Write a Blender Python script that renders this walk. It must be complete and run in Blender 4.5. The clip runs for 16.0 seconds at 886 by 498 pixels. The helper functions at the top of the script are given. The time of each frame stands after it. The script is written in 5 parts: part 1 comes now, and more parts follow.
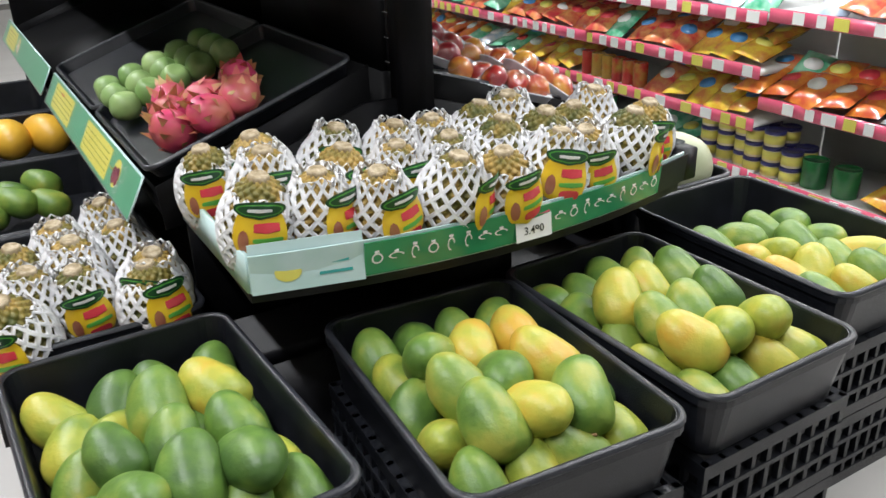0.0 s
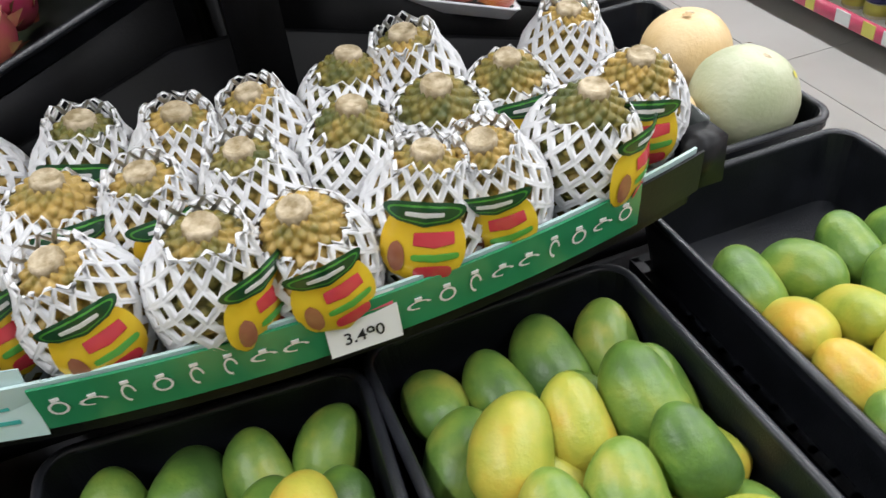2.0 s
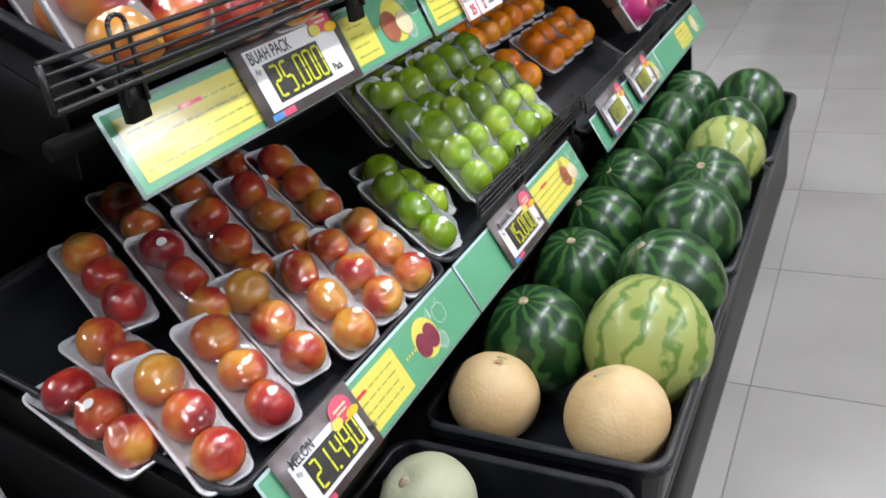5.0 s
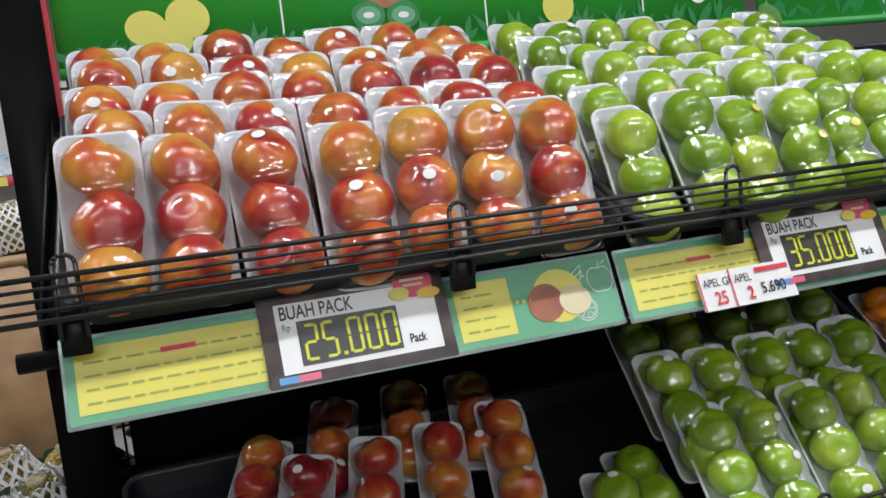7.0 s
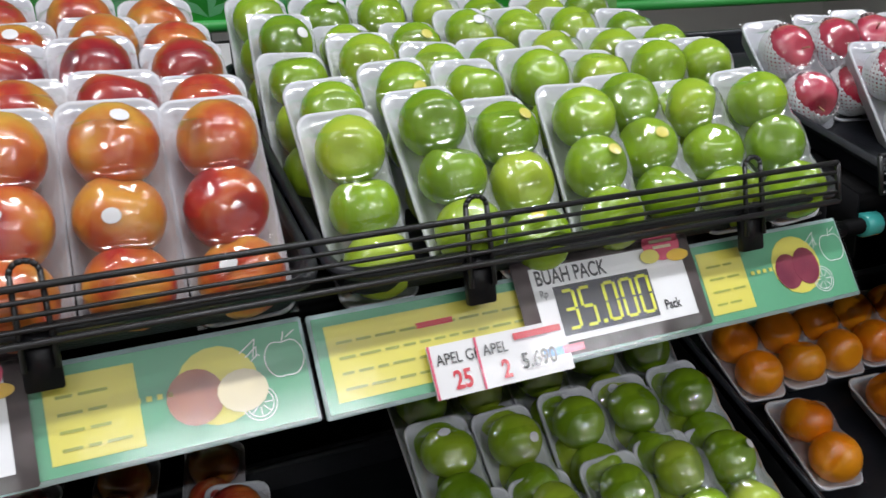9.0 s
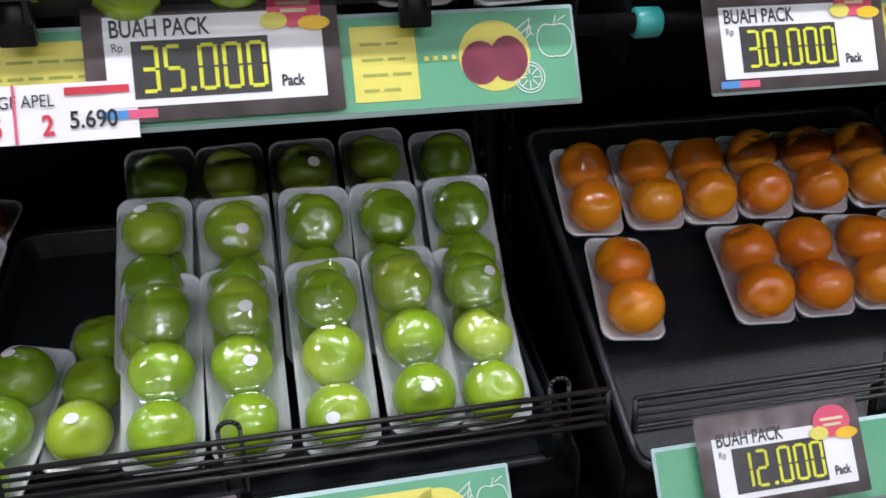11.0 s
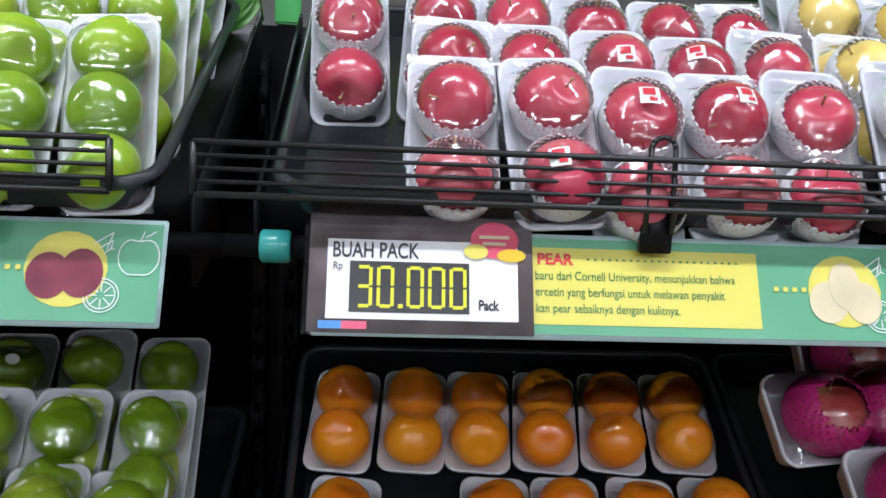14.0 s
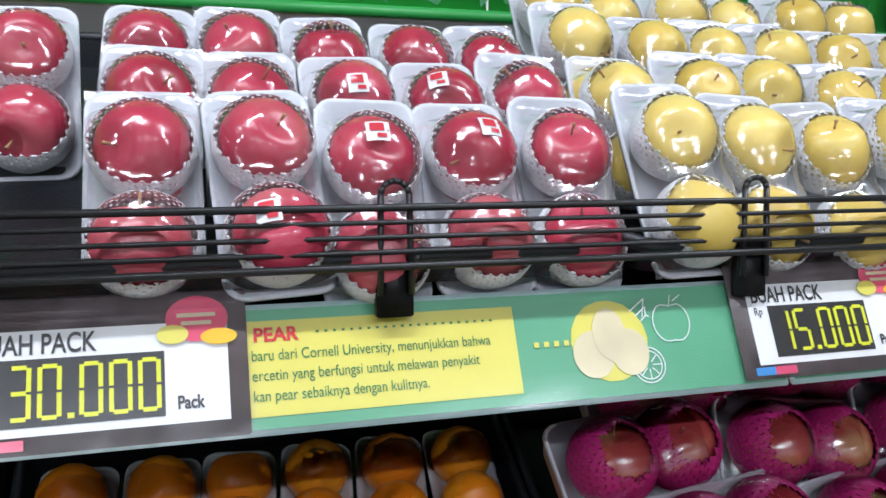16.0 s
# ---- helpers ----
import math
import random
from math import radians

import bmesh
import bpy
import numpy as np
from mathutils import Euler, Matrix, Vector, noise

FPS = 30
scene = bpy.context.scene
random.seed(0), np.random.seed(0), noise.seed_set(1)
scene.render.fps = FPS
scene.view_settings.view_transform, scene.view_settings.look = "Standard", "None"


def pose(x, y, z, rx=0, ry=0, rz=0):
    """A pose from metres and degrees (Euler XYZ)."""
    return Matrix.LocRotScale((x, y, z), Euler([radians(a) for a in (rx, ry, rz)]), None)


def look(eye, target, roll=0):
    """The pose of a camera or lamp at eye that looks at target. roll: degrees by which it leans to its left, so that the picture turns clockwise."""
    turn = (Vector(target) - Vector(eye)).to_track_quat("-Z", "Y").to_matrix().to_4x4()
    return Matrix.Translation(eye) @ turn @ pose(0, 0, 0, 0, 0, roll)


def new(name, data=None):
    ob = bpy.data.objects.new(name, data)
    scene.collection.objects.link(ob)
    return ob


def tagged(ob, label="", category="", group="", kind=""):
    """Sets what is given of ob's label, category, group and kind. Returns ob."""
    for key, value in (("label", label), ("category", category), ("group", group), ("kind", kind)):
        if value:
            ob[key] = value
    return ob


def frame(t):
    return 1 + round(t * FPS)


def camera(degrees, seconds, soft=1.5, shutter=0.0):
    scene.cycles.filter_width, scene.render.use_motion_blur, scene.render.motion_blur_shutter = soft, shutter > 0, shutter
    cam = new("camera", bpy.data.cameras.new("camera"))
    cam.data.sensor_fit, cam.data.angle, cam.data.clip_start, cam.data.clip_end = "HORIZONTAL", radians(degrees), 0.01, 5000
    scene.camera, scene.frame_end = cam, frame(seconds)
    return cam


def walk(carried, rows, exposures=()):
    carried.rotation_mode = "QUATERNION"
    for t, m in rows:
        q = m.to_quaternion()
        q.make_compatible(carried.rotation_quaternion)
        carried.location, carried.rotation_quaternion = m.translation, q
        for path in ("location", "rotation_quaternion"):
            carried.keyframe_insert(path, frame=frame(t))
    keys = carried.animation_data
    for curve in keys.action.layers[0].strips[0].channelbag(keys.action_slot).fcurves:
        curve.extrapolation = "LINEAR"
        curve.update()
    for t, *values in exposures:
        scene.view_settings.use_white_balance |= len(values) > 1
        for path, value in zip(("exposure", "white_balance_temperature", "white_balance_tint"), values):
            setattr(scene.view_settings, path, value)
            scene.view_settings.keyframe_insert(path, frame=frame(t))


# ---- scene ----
cam = camera(56.0, 16.0, soft=1.5, shutter=0.15)

PATH = [
    (0, (-1.335, -1.556, 1.188), (-0.415, 0.018, 0.365), -1.6),
    (0.5, (-1.128, -1.399, 1.189), (-0.235, 0.115, 0.235), -2.3),
    (1, (-0.956, -1.246, 1.172), (-0.131, 0.232, 0.106), -4.8),
    (1.5, (-0.793, -1.078, 1.178), (-0.076, 0.346, -0.029), -5.9),
    (2, (-0.586, -1.073, 1.196), (-0.149, 0.424, -0.055), -7.4),
    (2.5, (-0.423, -1.005, 1.208), (-0.054, 0.507, -0.048), -4.9),
    (3, (-0.201, -0.911, 1.222), (0.175, 0.635, 0.01), -4.1),
    (3.5, (0.094, -0.913, 1.213), (0.286, 0.719, 0.073), -3.5),
    (4, (0.255, -0.794, 1.22), (0.212, 0.874, 0.116), -4.7),
    (4.5, (0.379, -0.646, 1.268), (-0.034, 1.01, 0.227), -6.1),
    (5, (0.607, -0.458, 1.291), (-0.283, 1.099, 0.407), -8.4),
    (7.5, (0.842, 0.211, 1.251), (-1.064, 0.782, 1.046), -5.3),
    (8, (0.834, 0.26, 1.254), (-1.038, 0.927, 1.027), -5.3),
    (8.5, (0.742, 0.372, 1.25), (-1.084, 1.144, 0.986), -5.4),
    (9, (0.66, 0.485, 1.258), (-1.162, 1.252, 0.953), -5.8),
    (9.5, (0.686, 0.639, 1.245), (-1.162, 1.297, 0.854), -6.3),
    (10, (0.723, 0.768, 1.234), (-1.108, 1.303, 0.633), -4.6),
    (10.2, (0.733, 0.797, 1.212), (-1.08, 1.304, 0.537), -4.2),
    (12.5, (0.673, 1.327, 1.135), (-1.273, 1.337, 0.673), 1.1),
    (13, (0.692, 1.371, 1.161), (-1.276, 1.366, 0.804), 2.3),
    (13.5, (0.681, 1.384, 1.173), (-1.295, 1.476, 0.875), 2.5),
    (14, (0.681, 1.397, 1.173), (-1.298, 1.574, 0.943), 2.3),
    (14.5, (0.677, 1.408, 1.172), (-1.302, 1.655, 1.023), 1.9),
    (15, (0.673, 1.428, 1.17), (-1.291, 1.796, 1.089), 0.6),
    (15.5, (0.628, 1.463, 1.175), (-1.306, 1.97, 1.122), -0.8),
    (16, (0.577, 1.494, 1.191), (-1.328, 2.081, 1.03), -0.6),
]
walk(cam, [(t, look(eye, target, roll)) for t, eye, target, roll in PATH],
     [(0, 0.55, 6500, 10), (2.2, 0.40, 6480, 10), (3, 0.25, 6200, 11), (4.5, 0.04, 6300, 13), (5.5, -0.08, 6350, 11), (7.5, -0.58, 6480, 9), (10, -0.48, 6300, 15), (12.5, -0.18, 6050, 18), (14, -0.20, 6000, 13), (16, -0.28, 5900, 11)])

# ---- light ----
world = bpy.data.worlds.new("world")
scene.world = world
world.use_nodes = True
world.node_tree.nodes["Background"].inputs[0].default_value = (0.95, 0.97, 1.0, 1)
world.node_tree.nodes["Background"].inputs[1].default_value = 0.06
# All out of view; x=4.0 row added to light beneath the upper shelf.
TUBES = [(0.8, -1.2, 38), (0.8, 1.0, 38), (0.8, 3.2, 38), (4.0, -1.0, 75), (4.0, 1.2, 75), (4.0, 3.4, 75), (-2.0, -1.2, 40), (-2.0, 1.0, 40), (-2.0, 3.2, 40)]
for tx, ty, watts in TUBES:
    lamp = bpy.data.lights.new("tube_light", "AREA")
    lamp.shape, lamp.size, lamp.size_y, lamp.energy, lamp.color = "RECTANGLE", 0.10, 1.5, watts, (0.95, 0.97, 1.0)
    lo = new("tube_light", lamp)
    lo.matrix_basis = pose(tx, ty, 2.86)

# ---- materials ----
def mat(name, base, rough=0.5, second=None, scale=8.0, bump=0.0, bscale=60.0, metal=0.0, coat=0.0, rnd=0.0, emit=0.0, detail=4.0, spec=0.5, lo=0.35, hi=0.65):
    m = bpy.data.materials.new(name)
    m.use_nodes = True
    nt = m.node_tree
    b = nt.nodes["Principled BSDF"]
    b.inputs["Roughness"].default_value, b.inputs["Metallic"].default_value = rough, metal
    b.inputs["Coat Weight"].default_value, b.inputs["Coat Roughness"].default_value = coat, 0.08
    b.inputs["Specular IOR Level"].default_value = spec
    tc = nt.nodes.new("ShaderNodeTexCoord")
    inf = nt.nodes.new("ShaderNodeObjectInfo")
    off = nt.nodes.new("ShaderNodeVectorMath")
    off.operation = "MULTIPLY_ADD"
    nt.links.new(inf.outputs["Random"], off.inputs[0])
    off.inputs[1].default_value = (31.0, 17.0, 23.0)
    nt.links.new(tc.outputs["Object"], off.inputs[2])
    n = nt.nodes.new("ShaderNodeTexNoise")
    n.inputs["Scale"].default_value, n.inputs["Detail"].default_value = scale, detail
    nt.links.new(off.outputs[0], n.inputs["Vector"])
    ramp = nt.nodes.new("ShaderNodeValToRGB")
    sec = second or tuple(c * 0.82 for c in base)
    ramp.color_ramp.elements[0].position, ramp.color_ramp.elements[1].position = lo, hi
    ramp.color_ramp.elements[0].color, ramp.color_ramp.elements[1].color = (*sec, 1), (*base, 1)
    if rnd:
        add = nt.nodes.new("ShaderNodeMath")
        add.operation = "MULTIPLY_ADD"
        nt.links.new(inf.outputs["Random"], add.inputs[0])
        add.inputs[1].default_value = rnd
        sub = nt.nodes.new("ShaderNodeMath")
        sub.operation = "SUBTRACT"
        nt.links.new(n.outputs["Fac"], sub.inputs[0])
        sub.inputs[1].default_value = rnd / 2
        nt.links.new(sub.outputs[0], add.inputs[2])
        nt.links.new(add.outputs[0], ramp.inputs[0])
    else:
        nt.links.new(n.outputs["Fac"], ramp.inputs[0])
    nt.links.new(ramp.outputs[0], b.inputs["Base Color"])
    if bump:
        n2 = nt.nodes.new("ShaderNodeTexNoise")
        n2.inputs["Scale"].default_value = bscale
        nt.links.new(off.outputs[0], n2.inputs["Vector"])
        bp = nt.nodes.new("ShaderNodeBump")
        bp.inputs["Strength"].default_value, bp.inputs["Distance"].default_value = bump, 0.002
        nt.links.new(n2.outputs["Fac"], bp.inputs["Height"])
        nt.links.new(bp.outputs[0], b.inputs["Normal"])
    if emit:
        b.inputs["Emission Color"].default_value, b.inputs["Emission Strength"].default_value = (*base, 1), emit
    return m


def ramp_stops(m, stops):
    r = [n for n in m.node_tree.nodes if n.type == "VALTORGB"][0].color_ramp
    while len(r.elements) > 2:
        r.elements.remove(r.elements[-1])
    for k, (p, c) in enumerate(stops):
        e = r.elements[k] if k < 2 else r.elements.new(p)
        e.position, e.color = p, (*c, 1)
    return m


BLACK = mat("black_plastic", (0.008, 0.008, 0.010), 0.42, (0.004, 0.004, 0.005), 14, 0.15, 300, spec=0.3)
TRAY = mat("tray_plastic", (0.011, 0.012, 0.016), 0.34, (0.006, 0.007, 0.009), 20, 0.3, 400, spec=0.4)
RIM = mat("tray_rim", (0.022, 0.024, 0.030), 0.36, (0.014, 0.015, 0.019), 20, 0.2, 300)
STEEL = mat("black_paint", (0.005, 0.005, 0.006), 0.5, (0.003, 0.003, 0.003), 10, 0.1, 200, spec=0.08)
WIRE = mat("black_wire", (0.012, 0.012, 0.013), 0.35, None, 30)
FOAM = mat("white_foam", (0.67, 0.68, 0.71), 0.55, (0.60, 0.61, 0.65), 25, 0.25, 260)
NET = mat("foam_net", (0.80, 0.80, 0.81), 0.6, (0.71, 0.71, 0.73), 30, 0.3, 300)
RED = ramp_stops(mat("red_apple", (0.45, 0.02, 0.02), 0.28, None, 17, 0.1, 90, coat=0.25, rnd=0.26, detail=5), [(0.28, (0.26, 0.010, 0.022)), (0.43, (0.42, 0.035, 0.025)), (0.53, (0.54, 0.14, 0.03)), (0.66, (0.62, 0.31, 0.05))])
GREEN = ramp_stops(mat("green_apple", (0.3, 0.5, 0.05), 0.26, None, 7, 0.06, 120, coat=0.25, rnd=0.3), [(0.25, (0.16, 0.29, 0.010)), (0.5, (0.27, 0.43, 0.018)), (0.78, (0.43, 0.53, 0.05))])
FUJI = ramp_stops(mat("fuji_apple", (0.5, 0.1, 0.1), 0.26, None, 12, 0.08, 100, coat=0.3, rnd=0.25, detail=6), [(0.3, (0.36, 0.02, 0.045)), (0.55, (0.50, 0.05, 0.095)), (0.8, (0.56, 0.14, 0.15))])
BLUSH = ramp_stops(mat("blush_apple", (0.5, 0.1, 0.1), 0.26, None, 14, 0.08, 100, coat=0.3, rnd=0.2, detail=6), [(0.3, (0.34, 0.025, 0.04)), (0.55, (0.45, 0.07, 0.06)), (0.75, (0.60, 0.42, 0.16))])
ORANGE = ramp_stops(mat("orange_peel", (0.75, 0.28, 0.01), 0.3, None, 6, 0.25, 260, coat=0.2, rnd=0.25), [(0.25, (0.78, 0.20, 0.003)), (0.7, (0.90, 0.36, 0.010))])
PEAR = ramp_stops(mat("pear_skin", (0.75, 0.58, 0.12), 0.38, None, 9, 0.1, 200, coat=0.1, rnd=0.2), [(0.3, (0.62, 0.45, 0.08)), (0.7, (0.80, 0.64, 0.20))])
MANGO_G = ramp_stops(mat("green_mango", (0.1, 0.2, 0.03), 0.42, None, 17, 0.35, 160, rnd=0.28, detail=12), [(0.30, (0.055, 0.12, 0.025)), (0.47, (0.11, 0.21, 0.035)), (0.60, (0.19, 0.28, 0.045)), (0.74, (0.34, 0.35, 0.06))])
MANGO_Y = ramp_stops(mat("ripe_mango", (0.5, 0.4, 0.03), 0.42, None, 17, 0.35, 160, rnd=0.36, detail=12), [(0.28, (0.17, 0.25, 0.035)), (0.43, (0.33, 0.37, 0.05)), (0.60, (0.48, 0.43, 0.06)), (0.78, (0.56, 0.34, 0.04))])
CREAM = mat("cream_melon", (0.66, 0.49, 0.27), 0.48, (0.56, 0.38, 0.18), 14, 0.5, 150, rnd=0.15, detail=9)
PALE = mat("pale_melon", (0.47, 0.48, 0.34), 0.48, (0.36, 0.39, 0.24), 13, 0.5, 140, rnd=0.15, detail=9)
SCAR = mat("melon_scar", (0.36, 0.23, 0.10), 0.7, (0.48, 0.34, 0.17), 120, 0.4, 300)
PINE = ramp_stops(mat("pineapple_skin", (0.4, 0.25, 0.05), 0.5, None, 34, 0.5, 120, rnd=0.25, detail=6), [(0.25, (0.07, 0.085, 0.015)), (0.45, (0.20, 0.16, 0.03)), (0.62, (0.40, 0.26, 0.06)), (0.8, (0.50, 0.36, 0.13))])
STEM = mat("cut_stem", (0.52, 0.43, 0.30), 0.75, (0.24, 0.18, 0.09), 90, 0.8, 200)
DRAGON = mat("dragon_fruit", (0.55, 0.05, 0.14), 0.42, (0.42, 0.12, 0.08), 16, 0.2, 80, rnd=0.2)
GUAVA = mat("guava_skin", (0.30, 0.42, 0.16), 0.45, (0.16, 0.28, 0.08), 10, 0.1, 80, rnd=0.3)
PAPAYA = mat("papaya_skin", (0.72, 0.42, 0.04), 0.4, (0.62, 0.33, 0.03), 6, 0.1, 80)
WHITE = mat("white_paint", (0.78, 0.78, 0.77), 0.4, (0.72, 0.72, 0.71), 4)
PAPER = mat("white_print", (0.80, 0.80, 0.80), 0.32, (0.77, 0.77, 0.78), 20, coat=0.12)
PGREEN = mat("green_print", (0.13, 0.39, 0.23), 0.32, (0.11, 0.35, 0.20), 12, coat=0.12)
PDARKG = mat("dark_green_print", (0.03, 0.20, 0.07), 0.32, None, 12, coat=0.12)
PYELLOW = mat("yellow_print", (0.70, 0.64, 0.13), 0.32, (0.66, 0.60, 0.11), 12, coat=0.12)
POLIVE = mat("olive_print", (0.38, 0.42, 0.10), 0.2, None, 12, coat=0.12)
PRED = mat("red_print", (0.65, 0.05, 0.07), 0.2, None, 12, coat=0.12)
PPINK = mat("pink_print", (0.72, 0.12, 0.20), 0.2, (0.62, 0.08, 0.16), 12, coat=0.12)
PGREY = mat("grey_print", (0.20, 0.165, 0.17), 0.32, (0.11, 0.085, 0.085), 40, coat=0.12, detail=8)
PBLACK = mat("black_print", (0.02, 0.02, 0.022), 0.2, None, 12, coat=0.12)
PWINDOW = mat("window_print", (0.035, 0.034, 0.036), 0.3, None, 12, coat=0.12)
PLIME = mat("digit_yellow", (0.78, 0.80, 0.05), 0.2, None, 12, coat=0.12)
PMAROON = mat("maroon_print", (0.18, 0.03, 0.06), 0.2, (0.28, 0.06, 0.09), 40, coat=0.12)
PBROWN = mat("brown_print", (0.30, 0.10, 0.06), 0.2, (0.40, 0.16, 0.09), 40, coat=0.12)
PCREAM = mat("cream_print", (0.74, 0.66, 0.45), 0.2, None, 20, coat=0.12)
PBLUE = mat("blue_print", (0.08, 0.28, 0.62), 0.2, None, 12, coat=0.12)
PTEAL = mat("teal_print", (0.05, 0.36, 0.33), 0.25, (0.04, 0.30, 0.28), 20, coat=0.12)
PPALE = mat("pale_print", (0.55, 0.70, 0.70), 0.32, (0.46, 0.64, 0.62), 14, coat=0.12)
PGOLD = mat("gold_print", (0.80, 0.56, 0.03), 0.3, (0.74, 0.46, 0.02), 30, coat=0.12)
PCREST = mat("crest_print", (0.012, 0.075, 0.030), 0.3, None, 30, coat=0.12)
PLEAF = mat("leaf_print", (0.10, 0.40, 0.06), 0.3, None, 30, coat=0.12)
HEADER = mat("header_green", (0.05, 0.44, 0.05), 0.3, (0.06, 0.50, 0.08), 3, coat=0.2)
HEADLEAF = mat("header_leaf", (0.02, 0.24, 0.06), 0.3, None, 8, coat=0.2)
TILE = mat("floor_tile", (0.47, 0.455, 0.435), 0.3, (0.40, 0.385, 0.365), 2.2, 0.03, 40, rnd=0.2, detail=8)
GROUT = mat("grout", (0.20, 0.185, 0.17), 0.8, None, 30)
WALL = mat("wall_paint", (0.74, 0.73, 0.70), 0.7, (0.69, 0.68, 0.65), 1.2, 0.05, 80)
CEIL = mat("ceiling_paint", (0.74, 0.74, 0.73), 0.8, None, 1.0)
WOOD = mat("wood_stand", (0.42, 0.25, 0.12), 0.5, (0.30, 0.17, 0.08), 12, 0.2, 60)
CANRED = mat("can_red", (0.55, 0.04, 0.03), 0.25, (0.5, 0.3, 0.05), 18, coat=0.3, rnd=0.5)
PACKS = [mat("bag_orange", (0.70, 0.25, 0.03), 0.22, (0.55, 0.08, 0.03), 22, 0.5, 60, coat=0.5), mat("bag_yellow", (0.75, 0.55, 0.05), 0.22, (0.6, 0.2, 0.04), 22, 0.5, 60, coat=0.5),
         mat("bag_green", (0.05, 0.38, 0.20), 0.22, (0.3, 0.6, 0.45), 22, 0.5, 60, coat=0.5), mat("bag_red", (0.55, 0.03, 0.04), 0.22, (0.7, 0.3, 0.1), 20, 0.5, 60, coat=0.5),
         mat("bag_white", (0.72, 0.72, 0.72), 0.25, (0.35, 0.5, 0.7), 22, 0.5, 60, coat=0.5)]


def film_material(name="cling_film", rough=0.10, ior=1.9, relief=0.5):
    m = bpy.data.materials.new(name)
    m.use_nodes = True
    nt = m.node_tree
    nt.nodes.clear()
    out = nt.nodes.new("ShaderNodeOutputMaterial")
    tr = nt.nodes.new("ShaderNodeBsdfTransparent")
    gl = nt.nodes.new("ShaderNodeBsdfGlossy")
    gl.inputs["Roughness"].default_value = rough
    fr = nt.nodes.new("ShaderNodeFresnel")
    fr.inputs["IOR"].default_value = ior
    tc = nt.nodes.new("ShaderNodeTexCoord")
    n = nt.nodes.new("ShaderNodeTexNoise")
    n.inputs["Scale"].default_value = 45
    nt.links.new(tc.outputs["Object"], n.inputs["Vector"])
    bp = nt.nodes.new("ShaderNodeBump")
    bp.inputs["Strength"].default_value, bp.inputs["Distance"].default_value = relief, 0.004
    nt.links.new(n.outputs["Fac"], bp.inputs["Height"])
    nt.links.new(bp.outputs[0], gl.inputs["Normal"])
    mx = nt.nodes.new("ShaderNodeMixShader")
    nt.links.new(fr.outputs[0], mx.inputs[0])
    nt.links.new(tr.outputs[0], mx.inputs[1])
    nt.links.new(gl.outputs[0], mx.inputs[2])
    nt.links.new(mx.outputs[0], out.inputs[0])
    return m


FILM = film_material()
CLEAR = film_material("clear_sleeve", 0.14, 1.45, 0.06)


def melon_stripes(name, dark, light, amount):
    m = mat(name, light, 0.3, dark, 6, 0.08, 60, coat=0.15)
    nt = m.node_tree
    tc = [n for n in nt.nodes if n.type == "TEX_COORD"][0]
    inf = [n for n in nt.nodes if n.type == "OBJECT_INFO"][0]
    sep = nt.nodes.new("ShaderNodeSeparateXYZ")
    nt.links.new(tc.outputs["Object"], sep.inputs[0])
    at = nt.nodes.new("ShaderNodeMath")
    at.operation = "ARCTAN2"
    nt.links.new(sep.outputs[0], at.inputs[0])
    nt.links.new(sep.outputs[1], at.inputs[1])
    nz = [n for n in nt.nodes if n.type == "TEX_NOISE"][0]
    nz.inputs["Scale"].default_value = 22
    ma = nt.nodes.new("ShaderNodeMath")
    ma.operation = "MULTIPLY_ADD"
    nt.links.new(nz.outputs["Fac"], ma.inputs[0])
    ma.inputs[1].default_value = 0.9
    nt.links.new(at.outputs[0], ma.inputs[2])
    mu = nt.nodes.new("ShaderNodeMath")
    mu.operation = "MULTIPLY"
    nt.links.new(ma.outputs[0], mu.inputs[0])
    mu.inputs[1].default_value = 11
    sn = nt.nodes.new("ShaderNodeMath")
    sn.operation = "SINE"
    nt.links.new(mu.outputs[0], sn.inputs[0])
    sc = nt.nodes.new("ShaderNodeMath")
    sc.operation = "MULTIPLY_ADD"
    nt.links.new(sn.outputs[0], sc.inputs[0])
    sc.inputs[1].default_value, sc.inputs[2].default_value = 0.5, 0.5
    r = [n for n in nt.nodes if n.type == "VALTORGB"][0]
    nt.links.new(sc.outputs[0], r.inputs[0])
    r.color_ramp.elements[0].position, r.color_ramp.elements[1].position = amount, min(1.0, amount + 0.3)
    return m


WMELON = melon_stripes("watermelon_dark", (0.010, 0.040, 0.013), (0.045, 0.125, 0.030), 0.55)
WMLIGHT = melon_stripes("watermelon_light", (0.13, 0.23, 0.045), (0.35, 0.40, 0.12), 0.05)

# ---- mesh helpers ----
def mesh_of(name, bm, material, smooth=True):
    me = bpy.data.meshes.new(name)
    bmesh.ops.recalc_face_normals(bm, faces=bm.faces)
    bm.to_mesh(me)
    bm.free()
    if smooth:
        me.polygons.foreach_set("use_smooth", [True] * len(me.polygons))
    me.materials.append(material)
    return me


def part(name, bm, material, parent, label="", smooth=True):
    ob = new(name, mesh_of(name, bm, material, smooth))
    ob.parent = parent
    return tagged(ob, label)


def share(name, me, parent, m=None, label=""):
    ob = new(name, me)
    ob.parent = parent
    if m is not None:
        ob.matrix_basis = m
    return tagged(ob, label)


def thing(name, label, category, group="", m=None):
    ob = new(name)
    ob.empty_display_size = 0.02
    if m is not None:
        ob.matrix_basis = m
    return tagged(ob, label, category, group)


